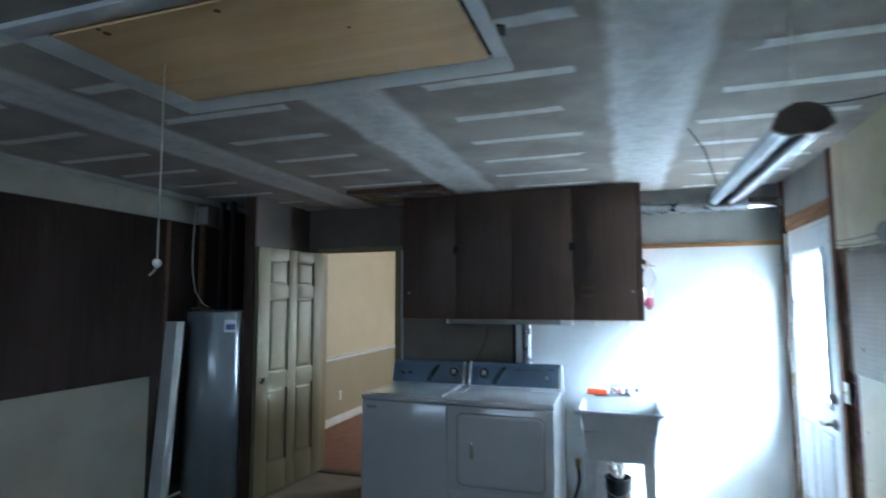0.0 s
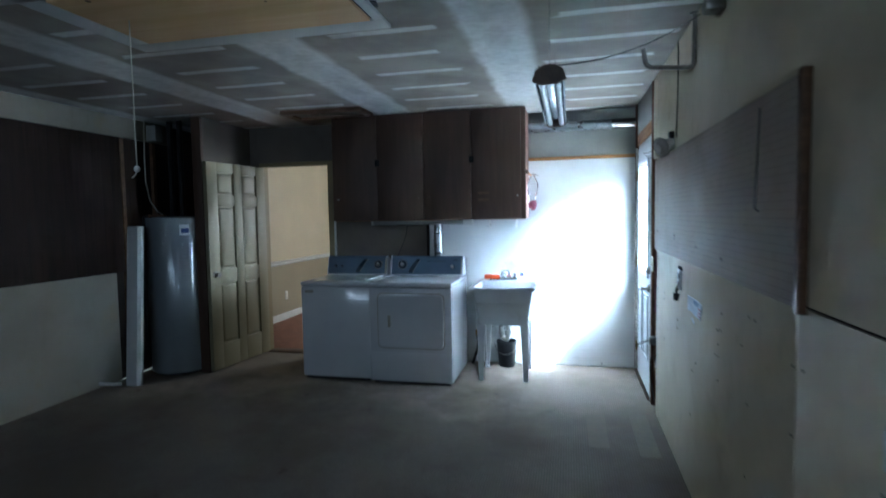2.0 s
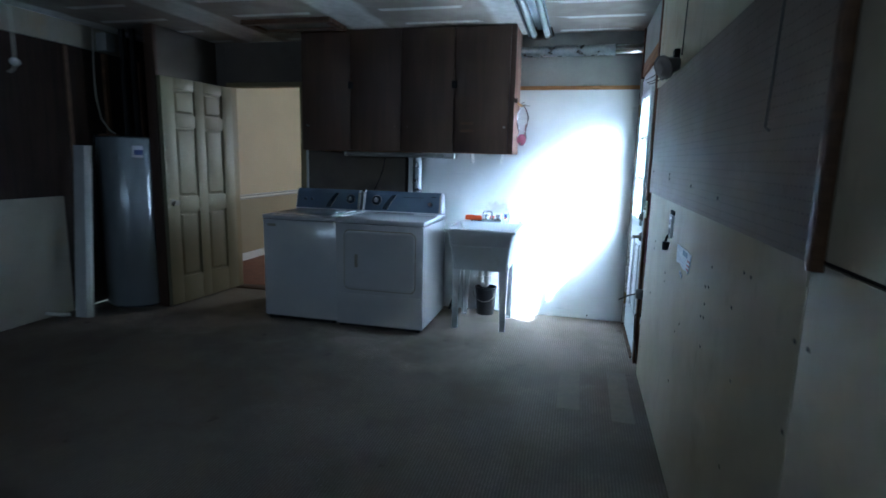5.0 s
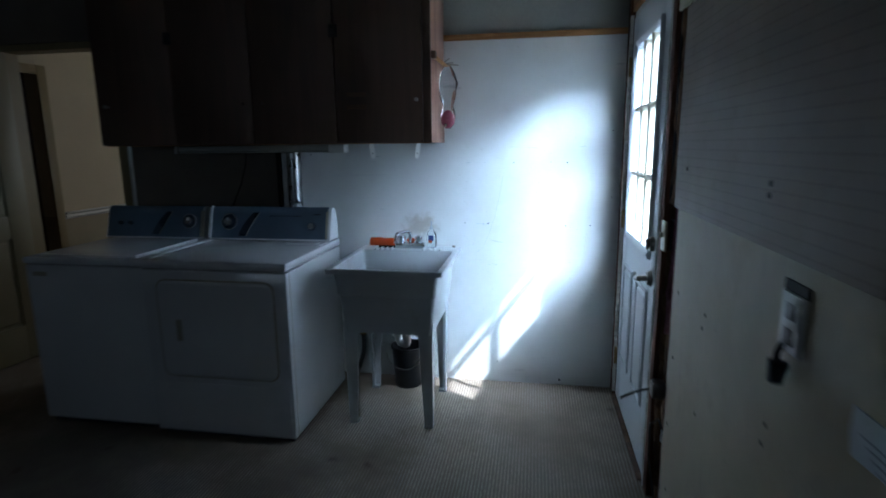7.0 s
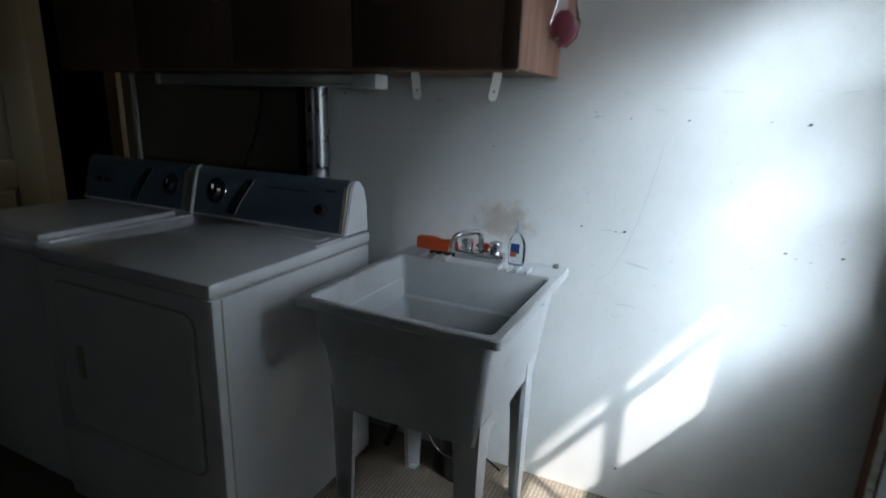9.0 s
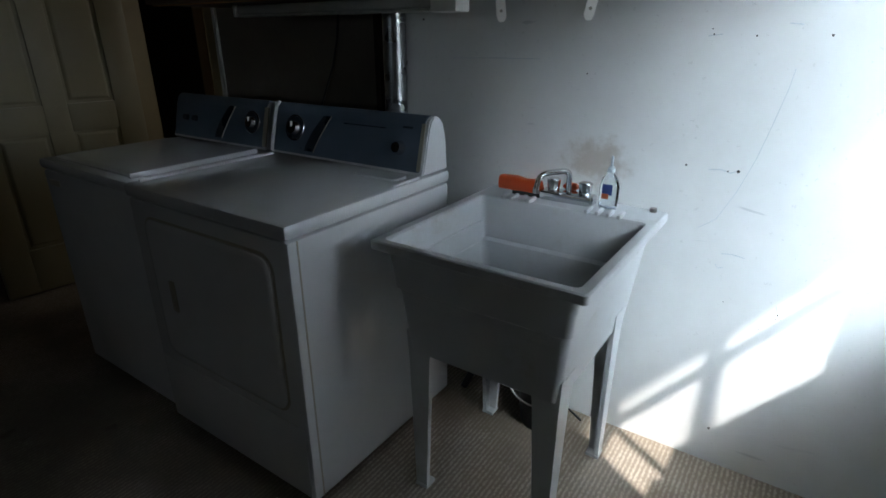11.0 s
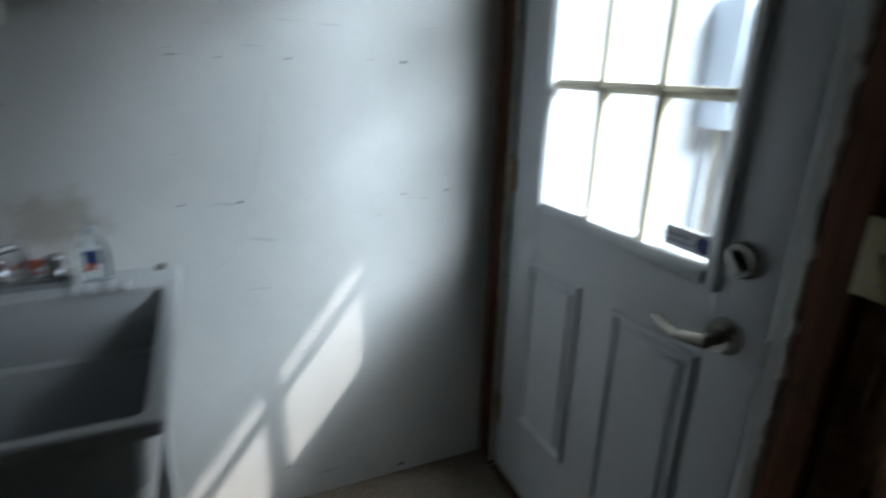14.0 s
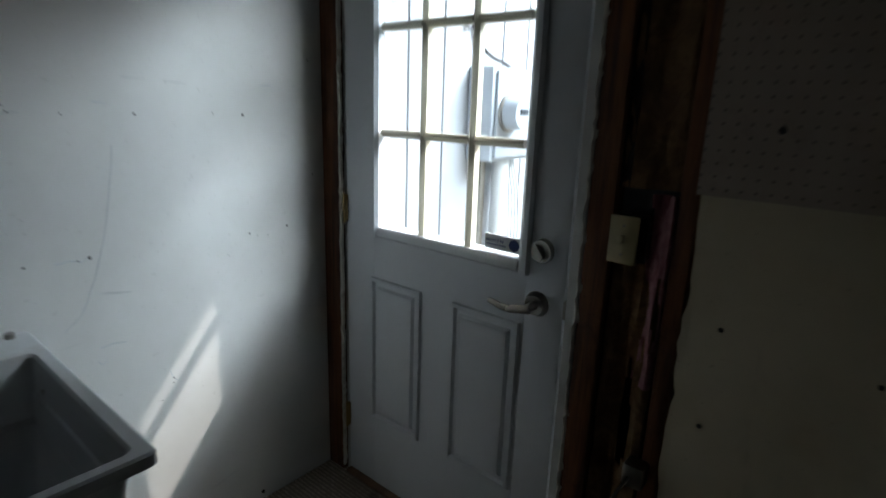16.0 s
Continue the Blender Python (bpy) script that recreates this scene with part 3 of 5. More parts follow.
part("pink_wool", crumpled(3.297, 3.352, 0.74, 1.19, 1.296, 0.03, 1.5, 8.0, 0.40), PINK_WOOL, wool, "pink glass wool tuft")

# ---- yard door ----
door = thing("door_1", (1.31, 3.935, 0.0), "closed white steel door with nine panes over two panels", "door", kind="structure")
DX = 1.292
part("door_slab", box(DX, DX + 0.043, 3.527, 3.640, 0.018, 2.03, 0.002), DOOR_PAINT, door)
part("door_slab", box(DX, DX + 0.043, 4.212, 4.343, 0.018, 2.03, 0.002), DOOR_PAINT, door)
part("door_slab", box(DX, DX + 0.043, 3.640, 4.212, 1.895, 2.03, 0.0), DOOR_PAINT, door)
part("door_slab", box(DX, DX + 0.043, 3.640, 4.212, 0.018, 0.955, 0.0), DOOR_PAINT, door)


def raised_panel(y0, y1, z0, z1, parent):
    def ring(d, x):
        return [(x, y0 + d, z0 + d), (x, y1 - d, z0 + d), (x, y1 - d, z1 - d), (x, y0 + d, z1 - d)]
    bm = loft([ring(-0.008, DX + 0.002), ring(-0.004, DX - 0.009), ring(0.005, DX - 0.011), ring(0.011, DX - 0.001), ring(0.021, DX - 0.0005), ring(0.030, DX - 0.009), ring(0.036, DX - 0.010)])
    return part("panel", bm, DOOR_PAINT, parent, "raised moulded panel")


raised_panel(4.008, 4.215, 0.29, 0.80, door)
raised_panel(3.655, 3.872, 0.29, 0.80, door)
# glazed light: frame, bars and panes
light = part("window_frame", prism([(DX - 0.016, 3.636), (DX - 0.006, 3.630), (DX + 0.045, 3.640), (DX + 0.045, 3.666), (DX - 0.004, 3.664), (DX - 0.014, 3.652)], 2, 0.945, 1.90), DOOR_PAINT, door, "white moulded window frame")
part("frame_side", prism([(DX - 0.016, 4.212), (DX - 0.006, 4.218), (DX + 0.045, 4.211), (DX + 0.045, 4.186), (DX - 0.004, 4.188), (DX - 0.014, 4.199)], 2, 0.945, 1.90), DOOR_PAINT, light)
part("frame_rail", prism([(DX - 0.015, 0.953), (DX - 0.005, 0.946), (DX + 0.045, 0.955), (DX + 0.045, 0.982), (DX - 0.004, 0.980), (DX - 0.013, 0.968)], 1, 3.664, 4.188), DOOR_PAINT, light)
part("frame_rail", prism([(DX - 0.015, 1.893), (DX - 0.005, 1.899), (DX + 0.045, 1.895), (DX + 0.045, 1.868), (DX - 0.004, 1.870), (DX - 0.013, 1.882)], 1, 3.664, 4.188), DOOR_PAINT, light)
BAR = plain("cream_glazing_bar", srgb("c8c2ad"), 0.45, var=0.08)
ys, zs = (3.665, 3.837, 4.012, 4.187), (0.981, 1.275, 1.577, 1.869)
for y in ys[1:3]:
    part("glazing_bar", prism([(DX + 0.002, y - 0.011), (DX - 0.008, y), (DX + 0.002, y + 0.011), (DX + 0.026, y + 0.011), (DX + 0.032, y), (DX + 0.026, y - 0.011)], 2, zs[0], zs[3]), BAR, light)
for z in zs[1:3]:
    for y0, y1 in zip(ys, ys[1:]):
        part("glazing_bar", prism([(DX + 0.001, z - 0.011), (DX - 0.0075, z), (DX + 0.001, z + 0.011), (DX + 0.026, z + 0.011), (DX + 0.031, z), (DX + 0.026, z - 0.011)], 1, y0 + 0.009, y1 - 0.009), BAR, light)
for y0, y1 in zip(ys, ys[1:]):
    for z0, z1 in zip(zs, zs[1:]):
        pane = part("pane", box(DX + 0.017, DX + 0.021, y0, y1, z0, z1), GLASS, light)
        pane.visible_shadow = False
# jambs, stops and threshold
for name, bm in (("jamb", box(1.2865, 1.42, 3.489, 3.518, 0.0, 2.063)), ("jamb", box(1.30, 1.42, 4.346, 4.365, 0.0, 2.063)), ("jamb_head", box(1.30, 1.42, 3.524, 4.346, 2.036, 2.064))):
    part(name, bm, TRIM_WHITE, door, "off-white door jamb")
part("sill", box(1.27, 1.43, 3.525, 4.345, 0.0, 0.016, 0.004), FRAME_TAN, door, "worn brown threshold")


def ragged(y, width, z0, z1, x, seed, n=150):
    """A lumpy bead of filler down an edge."""
    r = random.Random(seed)
    rings = []
    for k in range(n + 1):
        z = z0 + (z1 - z0) * k / n
        w = width * (0.35 + r.random() * 0.9) * (0.25 if r.random() < 0.2 else 1)
        rings.append([(x, y, z), (x - 0.002 - 0.003 * r.random(), y - w * 0.5, z), (x, y - w, z), (x + 0.015, y - w * 0.5, z)])
    return loft(rings)


part("filler_bead", ragged(3.496, 0.013, 0.02, 2.05, 1.2845, 3), CAULK, door, "lumpy white filler along the jamb")
part("filler_bead", ragged(4.366, 0.011, 0.02, 2.05, 1.2775, 8), CAULK, door)
for z in (0.245, 1.02, 1.80):
    hinge = part("hinge", box(1.284, 1.30, 4.338, 4.350, z - 0.045, z + 0.045, 0.002), BRASS, door, "dull brass hinge")
    part("pin", tube([(1.281, 4.345, z - 0.05), (1.281, 4.345, z + 0.05)], 0.005, 8), BRASS, hinge)
lock = part("deadbolt", tube([(DX + 0.002, 3.596, 1.017), (DX - 0.012, 3.596, 1.017), (DX - 0.016, 3.596, 1.017)], 0.032, 24, taper=0.028), NICKEL, door, "round nickel deadbolt")
part("thumb_turn", loft([[(x, 3.596 + c * 0.64 - k * 0.0045, 1.017 + c * 0.77 + k * 0.0045) for c, k in ((-w, -1), (w, -1), (w, 1), (-w, 1))] for x, w in ((DX - 0.012, 0.014), (DX - 0.028, 0.022), (DX - 0.031, 0.020))]), NICKEL, lock)
lever = part("door_handle", tube([(DX + 0.002, 3.603, 0.873), (DX - 0.008, 3.603, 0.873), (DX - 0.018, 3.603, 0.873)], 0.036, 24, taper=0.026), NICKEL, door, "brushed nickel lever handle")
part("neck", tube([(DX - 0.015, 3.603, 0.873), (DX - 0.05, 3.603, 0.872)], 0.013, 14, taper=0.011), NICKEL, lever)
part("lever", tube([(DX - 0.047, 3.597, 0.872), (DX - 0.052, 3.625, 0.867), (DX - 0.052, 3.652, 0.860), (DX - 0.050, 3.682, 0.859), (DX - 0.046, 3.708, 0.864), (DX - 0.043, 3.724, 0.865)], 0.0125, 12, taper=0.007), NICKEL, lever)
part("strike_edge", box(DX - 0.001, DX + 0.03, 3.515, 3.530, 0.85, 0.90, 0.003), STEEL, door)

# security sticker in the lowest pane
sticker = solid("security_sticker", box(DX + 0.012, DX + 0.0155, 3.668, 3.785, 0.988, 1.030), PAPER, "grey-white security sticker on the door glass", "sticker", (1.30, 3.73, 0.988))
logo = part("logo", turned((0, 0, 0), [(0.017, 0), (0.017, 0.0012)], 8), LABEL_BLUE, sticker, "blue eight-sided emblem", local=True)
logo.matrix_basis = Matrix.Translation((DX + 0.0115 - 1.30, 3.690 - 3.73, 0.021)) @ Euler((0, radians(-90), 0)).to_matrix().to_4x4()
words = bpy.data.curves.new("lettering", 'FONT')
words.body, words.size, words.extrude = "secured by", 0.0135, 0.0003
words.materials.append(LABEL_BLUE)
text = new("lettering", words)
text.parent = sticker
text.matrix_basis = Matrix.Translation((DX + 0.0112 - 1.30, 3.782 - 3.73, 0.022)) @ Euler((radians(90), 0, radians(-90))).to_matrix().to_4x4()
part("line", box(DX + 0.0110, DX + 0.0118, 3.715, 3.778, 1.000, 1.003), LABEL_BLUE, sticker)

# switch plate and hole
plate = thing("light_switch", (1.295, 3.39, 1.03), "ivory switch plate hanging loose over an open hole", "switch")
part("plate", box(1.280, 1.288, 3.362, 3.428, 1.028, 1.138, 0.003), IVORY, plate)
part("toggle", box(1.268, 1.281, 3.390, 3.400, 1.078, 1.096, 0.002), IVORY, plate)
for z in (1.05, 1.116):
    part("screw", tube([(1.281, 3.395, z), (1.2785, 3.395, z)], 0.003, 8), STEEL, plate)
part("mounting_box", box(1.31, 1.37, 3.35, 3.42, 1.03, 1.14), BLACK, plate)
# solid black box; the shade inside the open gap is put into its colour
structure("cavity_dark_box", box(1.325, 1.385, 3.296, 3.422, 1.04, 1.199), BLACK, "black box giving the shade inside an open gap of the cavity", "hole")
stub = thing("door_stop_bracket", (1.27, 3.30, 0.52), "bent metal bracket with a loose wire by the door", "bracket")
part("clip", box(1.250, 1.298, 3.27, 3.32, 0.50, 0.56, 0.008), STEEL, stub)
part("wire", tube(sag((1.265, 3.30, 0.53), (1.15, 3.32, 0.475), -0.008), 0.004, 8), CABLE, stub, "stiff grey wire")
loose = solid("loose_wire", tube([(1.30, 3.36, 0.05), (1.27, 3.35, 0.22), (1.26, 3.31, 0.38), (1.28, 3.275, 0.42), (1.295, 3.27, 0.38)], 0.004, 8), CABLE, "loose dark wire curling out of the cavity", "wire", (1.3, 3.36, 0.05))
part("stripped_end", tube([(1.295, 3.27, 0.381), (1.293, 3.272, 0.335)], 0.005, 8), WHITE_PLASTIC, loose, "pale stripped end")

# ---- yard outside the door ----
structure("ground", box(1.45, 60, -60, 60, -0.35, -0.15), GROUND, "pale sunlit yard ground", "ground")
wing = thing("house_wing", (2.9, 4.45, -0.15), "sunlit white house wall of grooved boards", "house")
part("wall", box(1.425, 4.6, 4.40, 4.55, -0.15, 2.9), SIDING, wing)
x = 1.425
for k in range(15):
    x1 = 1.617 if k == 0 else x + 0.192
    bm = box(x, x1, 4.38, 4.399, -0.15, 2.9, 0.002)
    part("siding_board", bm, SIDING, wing)
    x = x1 + 0.011
part("frieze", box(1.425, 4.6, 4.365, 4.399, 2.55, 2.7), SIDING, wing)
meter = thing("electric_meter", (2.12, 4.30, 1.13), "grey electric meter box with round glass meter", "meter")
part("box_body", box(1.985, 2.32, 4.255, 4.378, 1.14, 1.52, 0.006), METER_GREY, meter)
part("cover", box(2.005, 2.30, 4.240, 4.254, 1.155, 1.505, 0.004), METER_GREY, meter)
m_disc = part("meter_face", tube([(2.088, 4.242, 1.338), (2.088, 4.20, 1.338), (2.088, 4.165, 1.338)], 0.070, 28, taper=0.062), METER_GREY, meter, "round meter with a display")
part("display", box(2.062, 2.114, 4.160, 4.166, 1.336, 1.356), CONSOLE_DARK, m_disc)
part("collar", tube([(2.088, 4.243, 1.338), (2.088, 4.228, 1.338)], 0.078, 28), STEEL, m_disc)
solid("meter_conduit", tube([(2.17, 4.32, -0.15), (2.17, 4.32, 1.139)], 0.038, 16), CONDUIT, "thick white conduit below the meter", "pipe", (2.17, 4.32, -0.15))
solid("ground_conduit", tube([(2.06, 4.34, -0.15), (2.06, 4.34, 1.08), (2.06, 4.34, 1.139)], 0.014, 10), STEEL, "thin grey conduit below the meter", "pipe", (2.06, 4.34, -0.15))
for k in range(4):
    solid("meter_cable", tube(bent([(2.24 + 0.02 * k, 4.34, 1.14), (2.27 + 0.025 * k, 4.32, 0.95), (2.24 + 0.03 * k, 4.30, 0.75), (2.30 + 0.02 * k, 4.34, 0.55)], 0.06), 0.006, 8), CONDUIT, "white cable hanging below the meter", "cable", (2.24, 4.34, 0.55), "meter cables")
solid("service_cable", tube(bent([(2.20, 4.31, 1.521), (2.16, 4.32, 1.545), (2.08, 4.33, 1.56), (2.02, 4.36, 1.61), (1.995, 4.372, 1.68)], 0.03), 0.008, 8), BLACK, "black cable into the meter box", "cable", (2.1, 4.36, 1.52))
ivy = thing("dead_vine", (1.93, 4.37, 1.66), "small dry vine tuft on the siding", "vine")
r2 = random.Random(2)
for k in range(6):
    a = Vector((1.93 + 0.02 * r2.random(), 4.374, 1.66 + 0.02 * r2.random()))
    b = a + Vector((0.05 * (r2.random() - 0.3), -0.01, 0.06 * (r2.random() - 0.6)))
    part("twig", tube([a, a.lerp(b, 0.5) + Vector((0.006, 0, 0.004)), b], 0.003, 6, taper=0.001), CABLE, ivy)

# ---- next room ----
structure("room_floor", box(-3.37, 0.0, 4.50, 9.0, -0.12, -0.002), ROOM_CARPET, "rust-coloured carpet in the next room", "floor")
structure("room_ceiling", box(-4.3, 0.1, 4.6, 9.1, 2.44, 2.5), ROOM_WALL, "pale ceiling of the next room", "ceiling")
rw = thing("wall_room_west", (-3.43, 7.0, 0), "beige room wall with white chair rail and baseboard", "wall", kind="structure")
part("wall_plaster", box(-3.49, -3.37, 5.48, 9.0, 0.83, 2.44), ROOM_WALL, rw)
part("dado", box(-3.49, -3.37, 5.48, 9.0, 0, 0.828), ROOM_DADO, rw, "olive-grey paint below the chair rail")
part("wall_plaster", box(-3.49, -3.37, 4.57, 4.74, 0, 2.44), ROOM_WALL, rw)
part("wall_plaster", box(-3.49, -3.37, 4.742, 5.478, 2.06, 2.44), ROOM_WALL, rw)
part("door_casing", box(-3.372, -3.352, 5.478, 5.565, 0, 2.12, 0.004), CASING, rw, "cream door casing")
part("door_casing", box(-3.372, -3.352, 4.66, 4.742, 0, 2.12, 0.004), CASING, rw)
part("door_casing", box(-3.372, -3.353, 4.742, 5.478, 2.04, 2.118, 0.004), CASING, rw)
part("chair_rail", prism([(-3.368, 0.795), (-3.355, 0.80), (-3.345, 0.815), (-3.352, 0.835), (-3.335, 0.848), (-3.335, 0.856), (-3.368, 0.858)], 1, 5.57, 9.0), TRIM_WHITE, rw, "white moulded chair rail")
part("baseboard", prism([(-3.368, 0.0), (-3.352, 0.0), (-3.352, 0.075), (-3.360, 0.092), (-3.368, 0.095)], 1, 5.57, 9.0), TRIM_WHITE, rw, "white baseboard")
structure("wall_room_east", box(-0.20, 0.0, 4.58, 9.0, 0, 2.44), ROOM_WALL, "plain beige wall of the next room", "wall")
structure("wall_room_north", box(-4.3, 0.0, 9.0, 9.12, 0, 2.44), ROOM_WALL, "far beige wall of the next room", "wall")
# closet walls; the darkness of the unlit space is put into their colour
structure("closet_back", box(-4.3, -4.2, 4.5, 5.7, 0, 2.44), DARK_CAVITY, "closet wall, darkness of the unlit space put into its colour", "wall")
structure("closet_side", box(-4.2, -3.5, 5.6, 5.7, 0, 2.44), DARK_CAVITY, "closet side, unlit darkness put into its colour", "wall")
structure("closet_side", box(-4.2, -3.5, 4.5, 4.56, 0, 2.44), DARK_CAVITY, "closet side, unlit darkness put into its colour", "wall")
structure("closet_floor", box(-4.2, -3.37, 4.56, 5.6, -0.1, -0.004), ROOM_CARPET, "carpet of the space beyond", "floor")
socket = thing("wall_outlet", (-3.37, 5.72, 0.3), "white wall outlet above the baseboard", "outlet")
part("plate", box(-3.372, -3.364, 6.27, 6.34, 0.285, 0.40, 0.003), WHITE_PLASTIC, socket)
for z in (0.32, 0.365):
    part("socket", box(-3.366, -3.362, 6.288, 6.322, z - 0.014, z + 0.014, 0.002), IVORY, socket)

# ---- inner door, swung open against the partition ----
leaf = thing("door_2", (-2.572, 4.470, 0.012), "open cream six-panel door against the partition", "door", kind="structure")
leaf.rotation_euler = (0, 0, math.atan2(3.62 - 4.47, -2.665 + 2.572))
W, H = 0.855, 2.01
part("door_slab", box(0, W, -0.003, 0.003, 0, H), LEAF_PAINT, leaf, local=True)
cols, rows = (0.140, 0.372, 0.484, 0.716), (0.24, 0.83, 0.975, 1.59, 1.70, 1.915)
for x0, x1 in ((0, cols[0]), (cols[1], cols[2]), (cols[3], W)):
    part("stile", box(x0, x1, -0.021, 0.021, 0, H, 0.003), LEAF_PAINT, leaf, local=True)
for z0, z1 in ((0, rows[0]), (rows[1], rows[2]), (rows[3], rows[4]), (rows[5], H)):
    for x0, x1 in ((cols[0], cols[1]), (cols[2], cols[3])):
        part("rail", box(x0, x1, -0.0205, 0.0205, z0, z1, 0.003), LEAF_PAINT, leaf, local=True)
for x0, x1 in ((cols[0], cols[1]), (cols[2], cols[3])):
    for z0, z1 in ((rows[0], rows[1]), (rows[2], rows[3]), (rows[4], rows[5])):
        for s in (1, -1):
            def pr(d, y):
                return [(x0 + d, s * y, z0 + d), (x1 - d, s * y, z0 + d), (x1 - d, s * y, z1 - d), (x0 + d, s * y, z1 - d)]
            part("panel", loft([pr(0.0, 0.0032), pr(0.010, 0.0034), pr(0.016, 0.0034), pr(0.030, 0.0150), pr(0.034, 0.0160)]), LEAF_PAINT, leaf, local=True)
for s in (1, -1):
    kn = part("door_knob", tube([(0.79, s * 0.020, 0.93), (0.79, s * 0.026, 0.93)], 0.03, 20), NICKEL, leaf, "round nickel knob", local=True)
    part("knob_ball", tube([(0.79, s * 0.024, 0.93), (0.79, s * 0.045, 0.93), (0.79, s * 0.055, 0.93), (0.79, s * 0.068, 0.93), (0.79, s * 0.072, 0.93)], 0.014, 20, taper=0.026), NICKEL, kn, local=True)

# ---- washer and dryer ----


def console(parent, x0, x1):
    side = [(4.140, 0.902), (4.150, 0.918), (4.183, 1.045), (4.193, 1.069), (4.212, 1.081), (4.238, 1.077), (4.260, 1.056), (4.276, 1.005), (4.284, 0.902)]
    body = part("console", prism(side, 0, x0, x1, bevel=0.004), ENAMEL, parent, "white console with rounded ends")
    d = Vector((0, 0.033, 0.127)).normalized()
    nrm = Vector((0, -d.z, d.y))

    def face(u, a, off):
        p = Vector((u, 4.150, 0.918)) + d * a + nrm * off
        return tuple(p)

    def slab(name, u0, u1, a0, a1, off, mat, label="", lean=0.0):
        quad = [(u0, a0), (u1, a0), (u1 + lean, a1), (u0 + lean, a1)]
        return part(name, loft([[face(u, a, -0.002) for u, a in quad], [face(u, a, off) for u, a in quad]]), mat, body, label)
    skin = [(4.1440, 0.906), (4.1470, 0.919), (4.1800, 1.0458), (4.1895, 1.0700), (4.2068, 1.0832), (4.2220, 1.0815), (4.2200, 1.0700), (4.1940, 1.0400), (4.1560, 0.906)]
    part("fascia", prism(skin, 0, x0 + 0.010, x1 - 0.018), CONSOLE, body, "blue-grey control fascia")

    def swoosh(u):
        left = [(u + 0.085 * (k / 8) ** 1.5, 0.004 + 0.134 * k / 8) for k in range(9)]
        right = [(u + 0.045 + 0.075 * (k / 8) ** 1.2, 0.004 + 0.134 * k / 8) for k in range(9)]
        quad = left + right[::-1]
        part("swoosh", loft([[face(p, a, 0.001) for p, a in quad], [face(p, a, 0.0045) for p, a in quad]]), CONSOLE_DARK, body, "dark curved stripe")
        edge = [face(p + 0.003, a, 0.0045) for p, a in right]
        part("swoosh_edge", tube(edge, 0.0016, 6), ENAMEL_GREY, body, "thin pale line")
    return body, face, slab, swoosh


washer = thing("washing_machine", (-1.368, 3.93, 0.0), "white top-loading washing machine with blue-grey console", "washer")
part("cabinet", box(-1.702, -1.040, 3.605, 4.285, 0.028, 0.852, 0.012), ENAMEL, washer)
part("plinth", box(-1.68, -1.06, 3.63, 4.22, 0.0, 0.03), BLACK, washer, "dark recessed plinth")
part("top", box(-1.705, -1.038, 3.598, 4.288, 0.856, 0.892, 0.012), ENAMEL, washer)
lid = part("lid", loft([rounded(-1.66, -1.085, 3.635, 4.115, 0.03, 0.890), rounded(-1.66, -1.085, 3.635, 4.115, 0.03, 0.899), rounded(-1.645, -1.10, 3.65, 4.10, 0.03, 0.903)]), ENAMEL, washer, "flat white lid")
part("lid_edge", box(-1.094, -1.083, 3.625, 4.12, 0.890, 0.910, 0.005), ENAMEL, lid)
part("badge", box(-1.66, -1.58, 3.6035, 3.606, 0.795, 0.818), ENAMEL_GREY, washer, "small pale badge")
body, face, slab, swoosh = console(washer, -1.695, -1.062)
swoosh(-1.39)
slab("end_trim", -1.085, -1.064, -0.006, 0.146, 0.004, ENAMEL_GREY)


def dial(parent, u, a, r, name="dial"):
    base = part(name, tube([face(u, a, 0.002), face(u, a, 0.007)], r, 28, taper=r * 0.96), CHROME, parent, "dial with chrome rim and centre")
    part("dial_face", tube([face(u, a, 0.006), face(u, a, 0.0085)], r * 0.86, 28), CONSOLE_DARK, base, "dark dial face")
    part("knob", tube([face(u, a, 0.006), face(u, a, 0.014), face(u, a, 0.024)], r * 0.58, 20, taper=r * 0.46), CHROME, base)
    part("pointer", tube([face(u, a + r * 0.05, 0.024), face(u, a + r * 0.4, 0.0265)], 0.003, 6), WHITE_PLASTIC, base)


dial(body, -1.155, 0.084, 0.045)
for u in (-1.60, -1.535):
    part("small_knob", tube([face(u, 0.07, 0.002), face(u, 0.07, 0.018)], 0.015, 16, taper=0.011), CONSOLE_DARK, body)

dryer = thing("clothes_dryer", (-0.665, 3.92, 0.0), "white clothes dryer with front door and blue-grey console", "dryer")
part("cabinet", box(-1.034, -0.294, 3.582, 4.285, 0.025, 0.852, 0.010), ENAMEL, dryer)
part("plinth", box(-1.01, -0.32, 3.61, 4.22, 0.0, 0.027), BLACK, dryer, "dark recessed plinth")
top = part("top", box(-1.036, -0.290, 3.574, 4.288, 0.856, 0.898, 0.013), ENAMEL, dryer)
part("top_ridge", box(-1.006, -0.995, 3.61, 4.13, 0.894, 0.9075, 0.005), ENAMEL, top)
part("top_ridge", box(-0.312, -0.300, 4.00, 4.13, 0.896, 0.9045, 0.004), ENAMEL, top)
part("lint_lid", loft([rounded(-0.52, -0.335, 4.05, 4.125, 0.02, 0.896), rounded(-0.525, -0.34, 4.055, 4.12, 0.02, 0.9035)]), ENAMEL, top, "raised lint filter lid")


def front_ring(d, y, r):
    return [(x, y, z) for x, z, _ in rounded(-0.955 + d, -0.365 - d, 0.325 + d, 0.800 - d, r, 0)]


